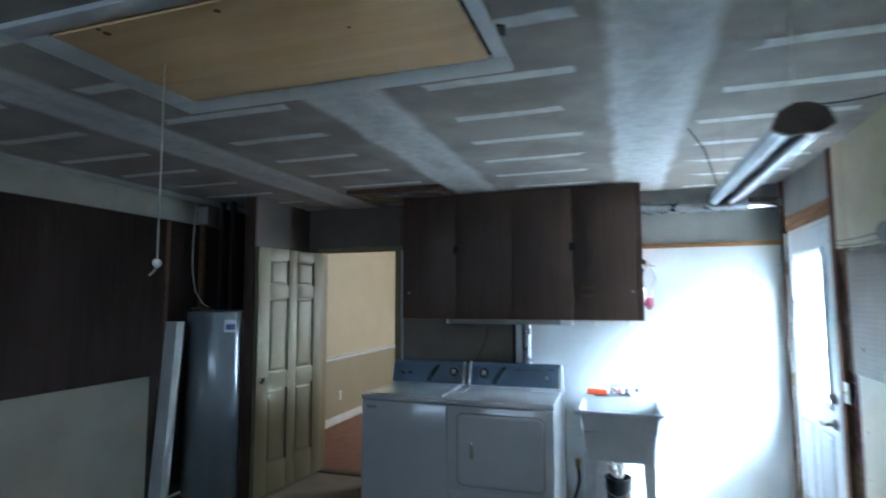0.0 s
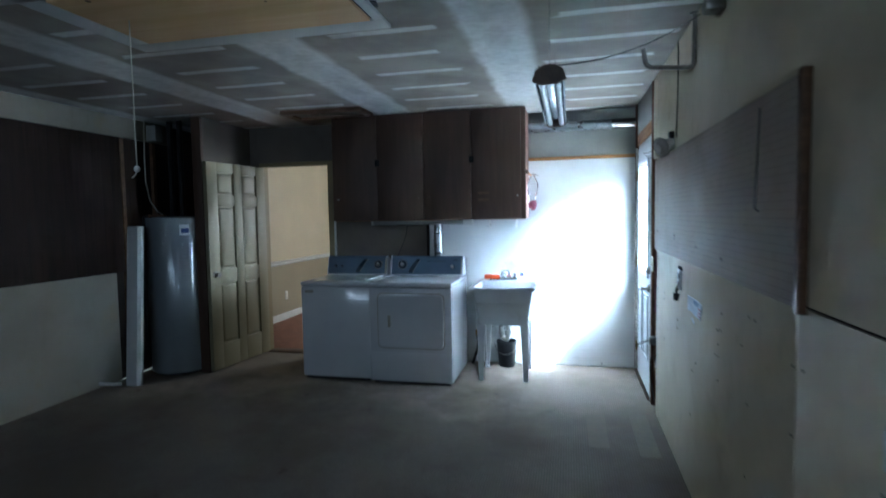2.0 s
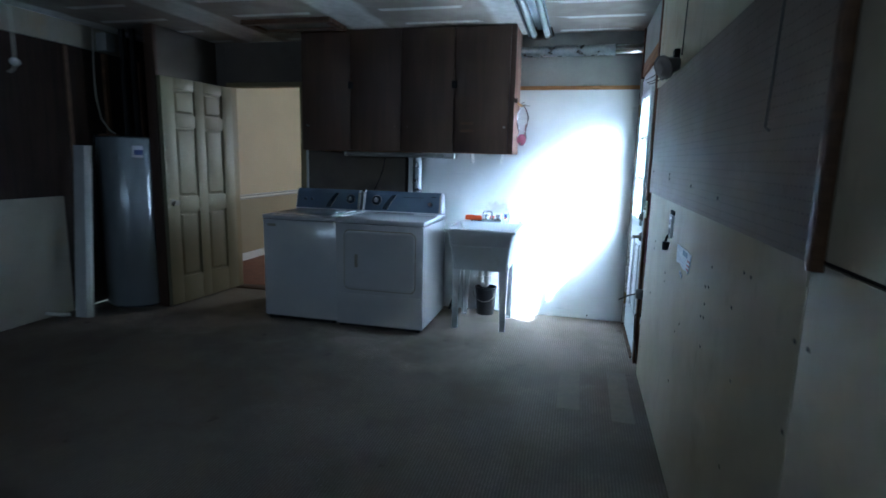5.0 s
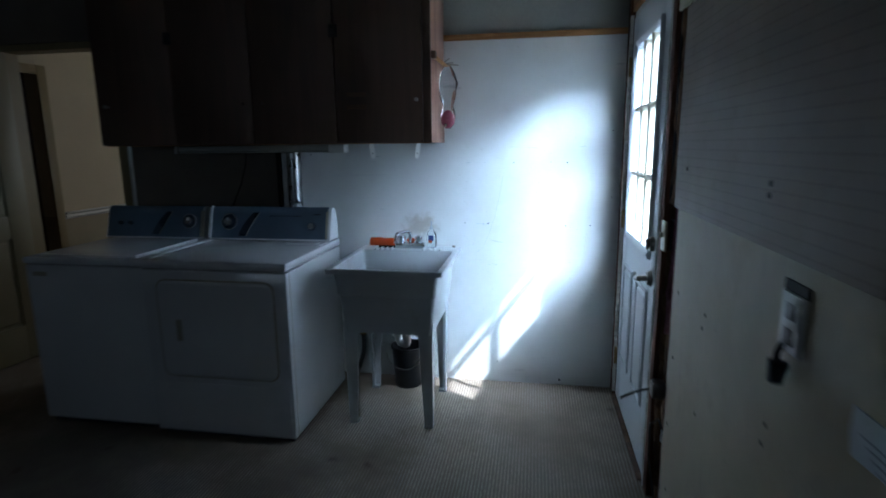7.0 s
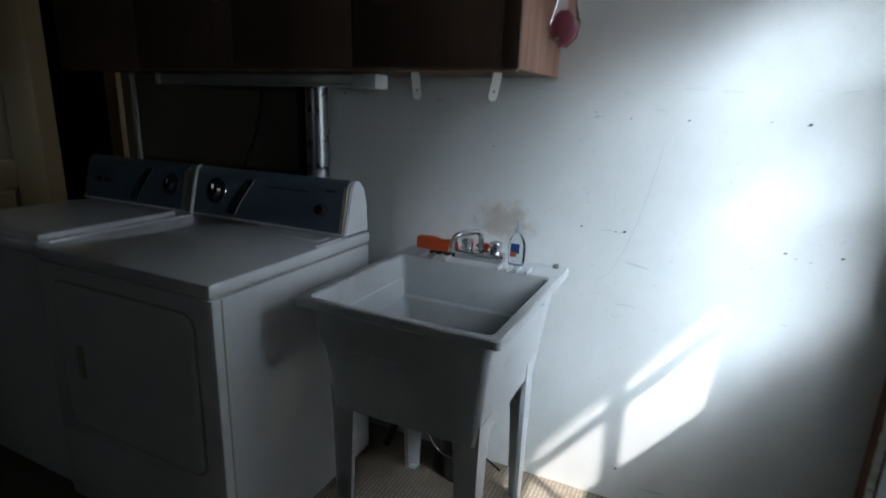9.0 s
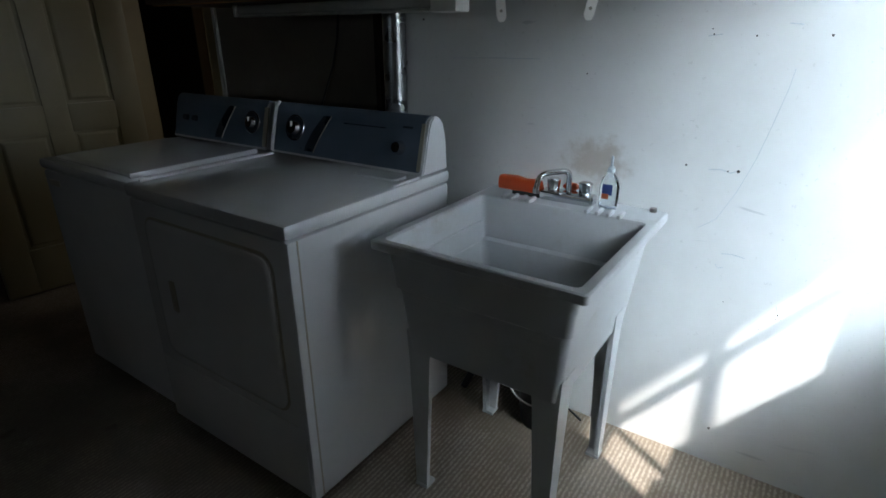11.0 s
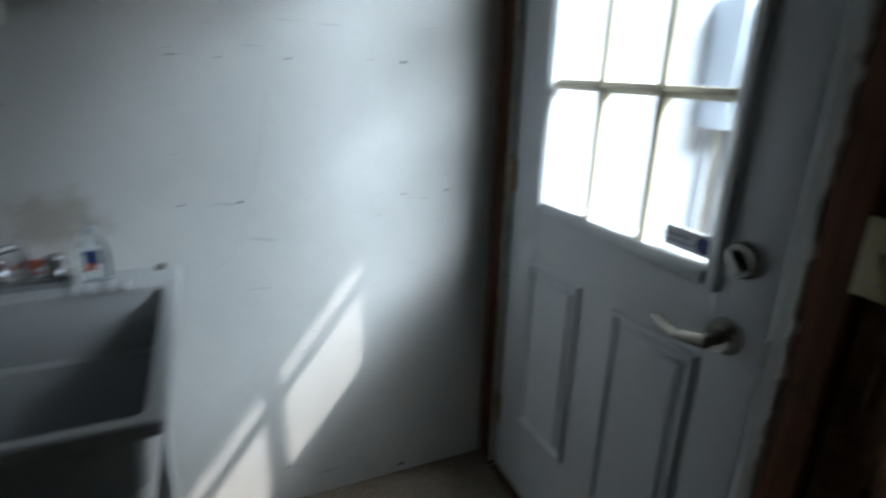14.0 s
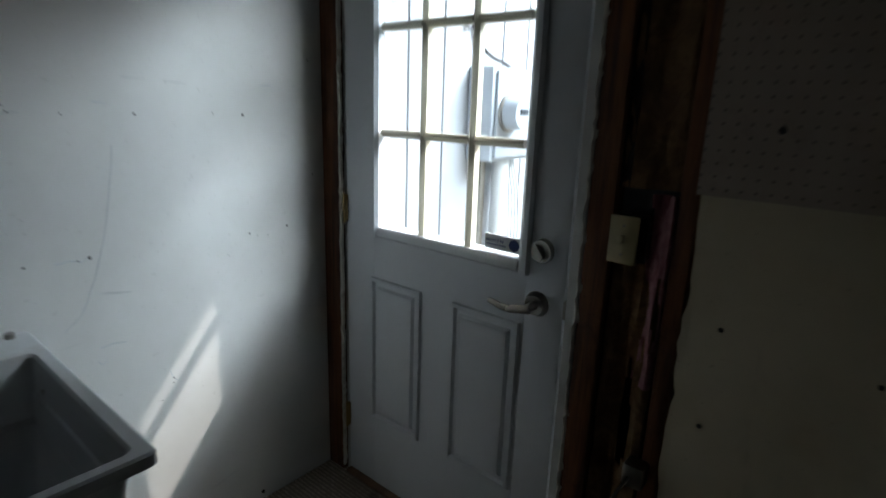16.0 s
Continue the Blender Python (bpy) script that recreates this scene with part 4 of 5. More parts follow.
dd = part("dryer_door", loft([front_ring(0, 3.584, 0.045), front_ring(0, 3.576, 0.045), front_ring(0.006, 3.572, 0.042), front_ring(0.020, 3.5715, 0.035)]), ENAMEL, dryer, "rounded dryer door")
part("handle", box(-0.866, -0.838, 3.568, 3.574, 0.505, 0.612, 0.005), ENAMEL_GREY, dd, "recessed grey pull")
part("gap", loft([front_ring(-0.008, 3.583, 0.05), front_ring(-0.008, 3.5805, 0.05), front_ring(-0.003, 3.5803, 0.05)]), ENAMEL_GREY, dryer)
part("kick_panel", box(-1.02, -0.31, 3.5795, 3.583, 0.035, 0.285, 0.002), ENAMEL, dryer)
part("corner_trim", box(-0.2935, -0.2925, 3.61, 3.615, 0.03, 0.85), ENAMEL_GREY, dryer)
body, face, slab, swoosh = console(dryer, -1.028, -0.298)
swoosh(-0.845)
part("end_trim", tube([(-1.022, 4.146, 0.905), (-1.022, 4.150, 0.930), (-1.020, 4.180, 1.045), (-1.020, 4.190, 1.070), (-1.020, 4.206, 1.083)], 0.0085, 10), ENAMEL, body)
slab("end_trim", -0.326, -0.312, -0.006, 0.146, 0.004, ENAMEL_GREY)
slab("print", -0.66, -0.47, 0.118, 0.122, 0.0032, CONSOLE_DARK)
slab("print", -0.40, -0.36, 0.126, 0.133, 0.0034, CONSOLE_DARK)
dial(body, -0.905, 0.084, 0.050)
part("start_knob", tube([face(-0.405, 0.062, 0.002), face(-0.405, 0.062, 0.026)], 0.024, 18, taper=0.017), CHROME, body)

# dryer duct up behind the cabinet and along the wall
duct = thing("dryer_duct", (-0.64, 4.40, 0.5), "galvanised round duct up the wall behind the dryer", "duct")
part("pipe", tube([(-0.598, 4.395, 0.5), (-0.598, 4.395, 1.44)], 0.041, 24), DUCT, duct)
part("joint", tube([(-0.598, 4.395, 1.22), (-0.598, 4.395, 1.235)], 0.044, 24), DUCT, duct)
part("backing_edge", box(-0.726, -0.703, 4.43, 4.469, 0.5, 1.428), DARK_CAVITY, duct, "dark board edge")
vent = thing("vent_duct", (0.8, 4.41, 2.285), "galvanised duct along the wall under the ceiling", "duct")
part("pipe", tube([(0.305, 4.40, 2.283), (0.70, 4.40, 2.285), (1.06, 4.40, 2.287)], 0.043, 24), DUCT, vent)
part("foil_collar", tube([(1.05, 4.40, 2.287), (1.12, 4.40, 2.288), (1.276, 4.40, 2.288)], 0.046, 24), CHROME, vent, "bright foil end section")
for x in (0.45, 0.72, 1.05):
    part("seam", tube([(x, 4.40, 2.286), (x + 0.012, 4.40, 2.286)], 0.0475, 24), DUCT, vent)
part("power_cord", tube([(-0.93, 4.462, 1.42), (-0.95, 4.462, 1.30), (-0.98, 4.46, 1.20), (-1.05, 4.45, 1.05), (-1.08, 4.42, 0.9)], 0.004, 8), BLACK, dryer, "thin black cord up the wall")

# ---- wall cabinet ----
cab = thing("wall_cabinet", (-0.63, 4.25, 1.43), "dark-stained wooden wall cabinet with four doors", "cabinet")
part("carcass", box(-1.555, 0.292, 4.066, 4.448, 1.432, 2.425, 0.002), CABINET_WOOD, cab)
part("side_panel", box(0.293, 0.302, 4.064, 4.446, 1.431, 2.426, 0.001), CABINET_SIDE, cab, "bare pinkish plywood side")
part("face_edge", box(0.262, 0.3025, 4.046, 4.064, 1.431, 2.43, 0.001), CABINET_WOOD, cab)
for x0, x1 in ((-1.557, -1.1025), (-1.100, -0.6475), (-0.644, -0.194), (-0.185, 0.259)):
    d = part("door", box(x0, x1, 4.046, 4.064, 1.434, 2.43, 0.0012), CABINET_WOOD, cab)
    kx = {-1.557: -1.495, -1.100: -0.70, -0.644: -0.59, -0.185: 0.232}[x0]
    part("knob", tube([(kx, 4.046, 1.64), (kx, 4.034, 1.64), (kx, 4.022, 1.64), (kx, 4.018, 1.64)], 0.006, 14, taper=0.010), STEEL if kx in (-1.495, 0.232) else CABINET_WOOD, d, "small round knob")
for x in (-1.10, -0.19):
    for z in (1.98,):
        part("latch_plate", box(x - 0.022, x + 0.022, 4.041, 4.046, z - 0.03, z + 0.03, 0.002), DARK_METAL, cab, "dark hasp across two doors")
for z in (1.60, 1.66):
    part("tape_mark", box(-0.13, -0.03, 4.0445, 4.0458, z, z + 0.022), FRAME_TAN, cab, "faded tape mark")
part("bottom_lip", box(-1.55, 0.29, 4.07, 4.09, 1.428, 1.431), STRIP, cab)

lamp_u = thing("under_cabinet_light", (-0.72, 4.24, 1.43), "white strip light fixed under the wall cabinet", "light fixture")
part("housing", box(-1.214, -0.304, 4.207, 4.272, 1.395, 1.4275, 0.006), GREY_BOARD, lamp_u)
part("diffuser", box(-1.20, -0.306, 4.202, 4.272, 1.386, 1.3945, 0.004), GREY_BOARD, lamp_u)
part("end_cap", box(-0.303, -0.213, 4.200, 4.275, 1.383, 1.4275, 0.004), WHITE_PLASTIC, lamp_u, "bright white switch end")
part("end_cap", box(-1.232, -1.215, 4.202, 4.274, 1.386, 1.4275, 0.003), WHITE_PLASTIC, lamp_u)
for x, t in ((-0.043, 0.007), (0.212, -0.012)):
    hook = thing("plastic_clip", (x, 4.145, 1.43), "white plastic clip hanging from the cabinet edge", "clip", "clips under the cabinet")
    hook.rotation_euler = (0, 0, radians(35))
    part("tongue", prism([(x - 0.012, 1.428), (x + 0.012, 1.428), (x + 0.013 + t, 1.364), (x + 0.007 + t, 1.352), (x - 0.007 + t, 1.352), (x - 0.013 + t, 1.364)], 1, 4.137, 4.142, bevel=0.001), WHITE_PLASTIC, hook)
    part("jaw", box(x - 0.010, x + 0.010, 4.1425, 4.167, 1.415, 1.4275, 0.002), WHITE_PLASTIC, hook)
    part("rivet", tube([(x + t * 0.8, 4.1368, 1.378), (x + t * 0.8, 4.134, 1.378)], 0.004, 8), STEEL, hook)

peg = thing("bag_peg", (0.33, 4.20, 1.85), "wooden peg block with clothes pegs on the cabinet side", "peg rail")
part("block", box(0.300, 0.325, 4.055, 4.10, 1.835, 1.870, 0.003), CABINET_WOOD, peg, "dark wooden block")
part("dowel", tube([(0.318, 4.09, 1.845), (0.33, 4.25, 1.835), (0.335, 4.33, 1.832)], 0.010, 10), STRIP, peg, "tan dowel")
for k, (x, z) in enumerate(((0.36, 1.865), (0.375, 1.845), (0.40, 1.835))):
    part("clothes_peg", tube([(0.325, 4.26 + 0.02 * k, 1.838), (x, 4.28 + 0.02 * k, z)], 0.005, 8, taper=0.003), STEEL, peg)
bag = thing("plastic_bag", (0.35, 4.28, 1.50), "clear plastic bag with pink contents hung from a peg", "bag")
r3 = random.Random(7)
rings = []
for z, w, dp in ((1.835, 0.012, 0.01), (1.80, 0.035, 0.014), (1.74, 0.055, 0.018), (1.68, 0.045, 0.016), (1.62, 0.030, 0.022), (1.57, 0.042, 0.03), (1.53, 0.034, 0.03), (1.505, 0.012, 0.012)):
    rings.append([(0.348 + w * math.cos(a) * (0.85 + 0.3 * r3.random()), 4.29 + dp * math.sin(a) * (0.8 + 0.4 * r3.random()), z) for a in (2 * math.pi * k / 14 for k in range(14))])
film = part("film", loft(rings), BAG_CLEAR, bag, "crumpled clear film")
film.visible_shadow = False
rings = []
for z, w in ((1.60, 0.010), (1.585, 0.022), (1.56, 0.034), (1.53, 0.028), (1.512, 0.01)):
    rings.append([(0.348 + w * math.cos(a) * (0.75 + 0.5 * r3.random()), 4.29 + 0.6 * w * math.sin(a), z) for a in (2 * math.pi * k / 12 for k in range(12))])
part("contents", loft(rings), PINK, bag, "pink crumpled contents")
part("metal_bit", box(0.328, 0.345, 4.262, 4.275, 1.515, 1.532, 0.004), CHROME, bag)

# ---- utility sink ----
sink = thing("utility_sink", (0.11, 4.06, 0.0), "white plastic utility sink on four tapered legs", "sink")
outer = [rounded(-0.108, 0.330, 3.815, 4.345, 0.018, 0.500), rounded(-0.136, 0.358, 3.790, 4.385, 0.020, 0.755), rounded(-0.143, 0.365, 3.783, 4.388, 0.020, 0.760), rounded(-0.150, 0.372, 3.776, 4.392, 0.020, 0.808),
         rounded(-0.178, 0.398, 3.751, 4.408, 0.012, 0.810), rounded(-0.180, 0.400, 3.749, 4.409, 0.012, 0.812), rounded(-0.180, 0.400, 3.749, 4.409, 0.012, 0.832), rounded(-0.176, 0.396, 3.753, 4.406, 0.011, 0.836),
         rounded(-0.152, 0.374, 3.771, 4.272, 0.018, 0.836), rounded(-0.147, 0.369, 3.776, 4.268, 0.018, 0.830), rounded(-0.136, 0.358, 3.786, 4.258, 0.018, 0.700), rounded(-0.128, 0.350, 3.794, 4.246, 0.018, 0.692),
         rounded(-0.098, 0.322, 3.822, 4.222, 0.03, 0.530), rounded(-0.07, 0.295, 3.85, 4.195, 0.03, 0.515)]
part("tub", loft(outer), SINK, sink, "deep square white tub")
for lx, ly, sx, sy in ((-0.118, 3.822, 1, 1), (0.334, 3.822, -1, 1), (-0.124, 4.30, 1, -1), (0.334, 4.30, -1, -1)):
    def leg_ring(z, w, t, shift):
        x, y = lx + sx * shift, ly + sy * shift
        pts = [(x, y), (x + sx * w, y), (x + sx * w, y + sy * t), (x + sx * t, y + sy * t), (x + sx * t, y + sy * w), (x, y + sy * w)]
        return [(px, py, z) for px, py in (pts if sx * sy > 0 else reversed(pts))]
    leg = part("leg", loft([leg_ring(0.56, 0.085, 0.016, -0.004), leg_ring(0.47, 0.070, 0.016, 0.0), leg_ring(0.02, 0.040, 0.014, 0.008), leg_ring(0.0, 0.040, 0.014, 0.008)]), SINK, sink, "tapered angled leg")
    part("foot", box(min(lx + sx * 0.006, lx + sx * 0.05), max(lx + sx * 0.006, lx + sx * 0.05), min(ly + sy * 0.006, ly + sy * 0.05), max(ly + sy * 0.006, ly + sy * 0.05), 0.0, 0.012, 0.002), SINK, leg)
for x in (-0.075, -0.045, -0.015, 0.015, 0.200, 0.232, 0.264, 0.296):
    part("soap_ridge", box(x - 0.0055, x + 0.0055, 4.262, 4.316, 0.834, 0.8465, 0.003), SINK, sink)
part("drain", tube([(0.11, 4.03, 0.5145), (0.11, 4.03, 0.518)], 0.045, 20), STEEL, sink)
part("side_screw", tube([(0.362, 4.20, 0.775), (0.376, 4.20, 0.775)], 0.006, 8), STEEL, sink)
part("wall_clip", tube([(0.36, 4.385, 0.836), (0.36, 4.385, 0.848)], 0.010, 10), STEEL, sink)
trap = thing("sink_trap", (0.11, 4.10, 0.2), "white plastic drain trap under the sink", "pipe")
part("tailpiece", tube([(0.11, 4.22, 0.499), (0.11, 4.22, 0.33)], 0.019, 14), PVC, trap)
part("bend", tube(bent([(0.11, 4.22, 0.36), (0.11, 4.23, 0.285), (0.05, 4.27, 0.285), (0.04, 4.28, 0.37), (0.03, 4.36, 0.38), (0.03, 4.448, 0.38)], 0.03), 0.021, 14), PVC, trap)
for p in ((0.11, 4.22, 0.36), (0.042, 4.277, 0.34)):
    part("slip_nut", tube([Vector(p) - Vector((0, 0, 0.014)), Vector(p) + Vector((0, 0, 0.014))], 0.030, 12), PVC, trap)
bucket = thing("bucket", (0.085, 4.335, 0.0), "black plastic bucket on the carpet under the sink", "bucket")
part("pail", turned((0.085, 4.335, 0.0), [(0.074, 0.0), (0.078, 0.006), (0.095, 0.235), (0.100, 0.237), (0.100, 0.25), (0.092, 0.25), (0.090, 0.24), (0.072, 0.012)], 28), BLACK, bucket)
part("bail", tube([(0.085 + 0.1 * math.cos(a), 4.335 - 0.104 - 0.01 * math.sin(a), 0.235 - 0.10 * math.sin(a)) for a in (math.pi * k / 12 for k in range(13))], 0.003, 8), STEEL, bucket, "thin wire handle")
solid("drain_hose", tube(bent([(0.14, 4.44, 0.010), (0.18, 4.42, 0.008), (0.21, 4.40, 0.008)], 0.03), 0.004, 8), BLACK, "thin black hose on the carpet by the wall", "hose", (0.1, 4.4, 0.0))
valve = thing("hose_valve", (-0.20, 4.40, 0.0), "dark hose and valve beside the dryer", "hose")
part("hose", tube(bent([(-0.22, 4.43, 0.30), (-0.20, 4.38, 0.18), (-0.24, 4.36, 0.05), (-0.25, 4.34, 0.018)], 0.05), 0.014, 10), BLACK, valve)
part("tap_body", box(-0.235, -0.195, 4.40, 4.45, 0.27, 0.33, 0.006), BRASS, valve)

# faucet
fz = 0.836
faucet = thing("faucet", (0.11, 4.345, fz), "chrome two-handle faucet with arched spout", "faucet")
part("base", box(0.025, 0.195, 4.320, 4.372, fz, fz + 0.032, 0.007), CHROME, faucet)
for x in (0.062, 0.165):
    handle = part("handle", tube([(x, 4.345, fz + 0.030), (x, 4.345, fz + 0.040), (x, 4.345, fz + 0.066)], 0.017, 10, taper=0.022), CHROME, faucet, "fluted chrome handle")
    part("cap", tube([(x, 4.345, fz + 0.066), (x, 4.345, fz + 0.070)], 0.016, 10), CHROME, handle)
part("spout", tube(bent([(0.112, 4.345, fz + 0.03), (0.112, 4.345, fz + 0.10), (0.055, 4.250, fz + 0.10), (0.050, 4.243, fz + 0.055)], 0.028), 0.009, 12), CHROME, faucet, "arched chrome spout")
part("aerator", tube([(0.050, 4.243, fz + 0.058), (0.050, 4.243, fz + 0.043)], 0.011, 12), CHROME, faucet)

scrub = thing("scrub_brush", (-0.05, 4.34, fz), "orange plastic brush lying on the sink deck", "brush")
part("grip", loft([[(x, y, z) for y, z, _ in rounded(4.345 - w, 4.345 + w, fz + 0.012, fz + 0.012 + h, 0.012, 0, 3)] for x, w, h in ((-0.127, 0.013, 0.030), (-0.122, 0.021, 0.044), (-0.07, 0.023, 0.046), (-0.035, 0.020, 0.040), (0.0, 0.022, 0.043), (0.018, 0.020, 0.040), (0.024, 0.013, 0.028))]), ORANGE, scrub)
part("bristles", box(-0.075, 0.040, 4.328, 4.362, fz + 0.0, fz + 0.016, 0.004), BLACK, scrub, "short black bristles")
part("tip", loft([[(x, 4.375 + 0.012 * math.cos(a), fz + 0.042 + r * math.sin(a)) for a in (2 * math.pi * k / 10 for k in range(10))] for x, r in ((0.085, 0.004), (0.095, 0.014), (0.125, 0.012), (0.132, 0.004))]), ORANGE, scrub)

bottle = thing("soap_bottle", (0.237, 4.345, fz), "clear dish soap bottle with blue label, nearly empty", "bottle")
shape = []
for z, w, dp in ((0.0, 0.024, 0.016), (0.006, 0.027, 0.018), (0.03, 0.029, 0.019), (0.065, 0.030, 0.019), (0.09, 0.024, 0.016), (0.105, 0.012, 0.011), (0.112, 0.011, 0.011)):
    shape.append([(0.237 + w * math.cos(a), 4.345 + dp * math.sin(a), fz + z) for a in (2 * math.pi * k / 20 for k in range(20))])
g = part("bottle_body", loft(shape), BOTTLE_CLEAR, bottle)
g.visible_shadow = False
part("liquid", loft([[(0.237 + w * math.cos(a), 4.345 + w * 0.62 * math.sin(a), fz + z) for a in (2 * math.pi * k / 16 for k in range(16))] for z, w in ((0.003, 0.020), (0.010, 0.022))]), METER_GREY, bottle)
part("front_label", box(0.222, 0.252, 4.3235, 4.3255, fz + 0.046, fz + 0.078, 0.0005), LABEL_BLUE, bottle, "blue front label")
part("label_band", box(0.222, 0.243, 4.3222, 4.3234, fz + 0.034, fz + 0.050, 0.0004), LABEL_RED, bottle)
part("cap", turned((0.237, 4.345, fz + 0.112), [(0.0115, 0), (0.0105, 0.010), (0.0045, 0.016), (0.0035, 0.045), (0.002, 0.047)], 14), METER_GREY, bottle, "pale grey nozzle cap")

# ---- water heater corner ----
hx, hy = -3.062, 3.70
heater = thing("water_heater", (hx, hy, 0.0), "tall grey cylindrical water heater", "water heater")
part("jacket", turned((hx, hy, 0.02), [(0.262, 0.0), (0.270, 0.012), (0.270, 1.455), (0.264, 1.475), (0.22, 1.49)], 48), HEATER, heater)
part("base_ring", turned((hx, hy, 0.0), [(0.235, 0.0), (0.235, 0.022)], 32), BLACK, heater)
lab = part("round_label", loft([[(hx + 0.2725 * math.cos(a), hy + 0.2725 * math.sin(a), z) for z in (1.33, 1.43)] + [(hx + 0.271 * math.cos(a), hy + 0.271 * math.sin(a), z) for z in (1.43, 1.33)] for a in (radians(-46 + 3.6 * k) for k in range(6))]), PAPER, heater, "white and blue maker label")
part("label_mark", loft([[(hx + 0.2736 * math.cos(a), hy + 0.2736 * math.sin(a), z) for z in (1.350, 1.395)] + [(hx + 0.2727 * math.cos(a), hy + 0.2727 * math.sin(a), z) for z in (1.395, 1.350)] for a in (radians(-43 + 3.6 * k) for k in range(5))]), LABEL_BLUE, lab)
part("access_panel", loft([[(hx + 0.2715 * math.cos(a), hy + 0.2715 * math.sin(a), z) for z in (0.35, 0.60)] + [(hx + 0.270 * math.cos(a), hy + 0.270 * math.sin(a), z) for z in (0.60, 0.35)] for a in (radians(-95 + 5 * k) for k in range(6))]), HEATER, heater)
part("top_valve", box(hx - 0.20, hx - 0.02, hy - 0.14, hy - 0.10, 1.505, 1.53, 0.006), FRAME_TAN, heater, "brown pipe stub across the top")
part("relief_pipe", tube(bent([(hx - 0.19, hy - 0.12, 1.49), (hx - 0.24, hy - 0.14, 1.52), (hx - 0.27, hy - 0.15, 1.30), (hx - 0.27, hy - 0.15, 0.3)], 0.03), 0.011, 10), DARK_METAL, heater)
for x in (-3.155, -3.045):
    solid("water_pipe", tube([(x, 3.78, 1.50), (x, 3.78, 2.44)], 0.026, 14), DARK_METAL, "black insulated water pipe up to the ceiling", "pipe", (x, 3.78, 1.5), "heater pipes")
solid("heater_cable", tube([(-3.30, 3.62, 2.43), (-3.31, 3.61, 2.1), (-3.30, 3.60, 1.85), (-3.26, 3.60, 1.66), (-3.20, 3.62, 1.56), (-3.12, 3.66, 1.50)], 0.006, 8), CORD, "pale cable down to the water heater", "cable", (-3.2, 3.65, 1.5))
solid("junction_box", box(-3.36, -3.25, 3.70, 3.80, 2.25, 2.40, 0.006), GREY_BOARD, "pale boxed patch under the ceiling", "box", (-3.3, 3.75, 2.25))
board = thing("white_board", (-3.12, 3.14, 0.0), "white boxed trim board leaning beside the water heater", "board")
top_c, bot_c = Vector((-3.19, 3.30, 1.42)), Vector((-3.13, 3.13, 0.0))


def lean_ring(c):
    return [tuple(c + Vector(v)) for v in ((-0.055, -0.012, 0), (0.050, -0.004, 0), (0.062, 0.030, 0), (-0.045, 0.028, 0))]


part("face_board", loft([lean_ring(bot_c), lean_ring(bot_c.lerp(top_c, 0.5)), lean_ring(top_c)]), TRIM_WHITE, board)
part("edge_board", loft([[tuple(c + Vector(v)) for v in ((0.052, -0.010, 0), (0.078, 0.012, 0), (0.072, 0.045, 0), (0.064, 0.030, 0))] for c in (bot_c, top_c)]), TRIM_WHITE, board)
solid("floor_pipe_stub", tube([(-3.37, 3.02, 0.04), (-3.25, 3.05, 0.03), (-3.20, 3.08, 0.03)], 0.014, 10), PVC, "short white pipe stub at the foot of the wall", "pipe", (-3.3, 3.05, 0.03))

# ---- things on the ceiling ----
hatch = thing("attic_hatch", (-0.84, 1.33, 2.44), "tan plywood attic ladder panel in a white frame", "attic hatch")
part("panel", box(-1.503, -0.252, 1.060, 1.650, 2.414, 2.430, 0.002), PLYWOOD, hatch, "tan plywood panel")
for x0, x1, y0, y1 in ((-1.645, -0.192, 1.664, 1.79), (-1.645, -0.192, 0.985, 1.053), (-1.645, -1.519, 1.053, 1.664), (-0.238, -0.192, 1.053, 1.664)):
    part("frame_board", box(x0, x1, y0, y1, 2.420, 2.4395, 0.003), TRIM_WHITE, hatch, "white frame board")
part("gap_shadow", box(-1.521, -0.236, 1.051, 1.666, 2.4335, 2.4395), DARK_CAVITY, hatch)
part("latch", prism([(-0.186, 1.47), (-0.160, 1.485), (-0.172, 1.545), (-0.188, 1.53)], 2, 2.432, 2.4393), BLACK, hatch, "black latch plate")
for x, y, w in ((-1.322, 1.098, 0.012), (-0.909, 1.098, 0.010), (-1.325, 1.07, 0.007), (-0.60, 1.30, 0.006)):
    part("knot", tube([(x, y, 2.4155), (x, y, 2.4125)], w, 10), FRAME_TAN, hatch, "small brown knot")
cord = thing("pull_cord", (-1.335, 1.335, 2.418), "thin pull cord with a white bead", "pull cord")
part("string", tube([(-1.335, 1.335, 2.418), (-1.334, 1.335, 2.1), (-1.333, 1.335, 1.73)], 0.0028, 6), CORD, cord)
part("bead", turned((-1.333, 1.335, 1.705), [(0.004, 0), (0.013, 0.008), (0.015, 0.018), (0.010, 0.028), (0.003, 0.031)], 12), WHITE_PLASTIC, cord, "white bead")
part("tail", tube([(-1.333, 1.335, 1.71), (-1.345, 1.332, 1.69), (-1.36, 1.33, 1.68)], 0.0028, 6), CORD, cord)

hatch2 = thing("ceiling_register", (-1.48, 3.79, 2.44), "brown-framed ceiling hatch above the cabinet", "hatch")
part("panel", box(-1.80, -1.16, 3.70, 3.92, 2.425, 2.436), DIM_BOARD, hatch2)
for x0, x1, y0, y1 in ((-1.87, -1.10, 3.64, 3.70), (-1.87, -1.10, 3.92, 3.97), (-1.87, -1.80, 3.70, 3.92), (-1.16, -1.10, 3.70, 3.92)):
    part("frame_board", box(x0, x1, y0, y1, 2.405, 2.4395, 0.002), FRAME_TAN, hatch2, "brown wooden frame")

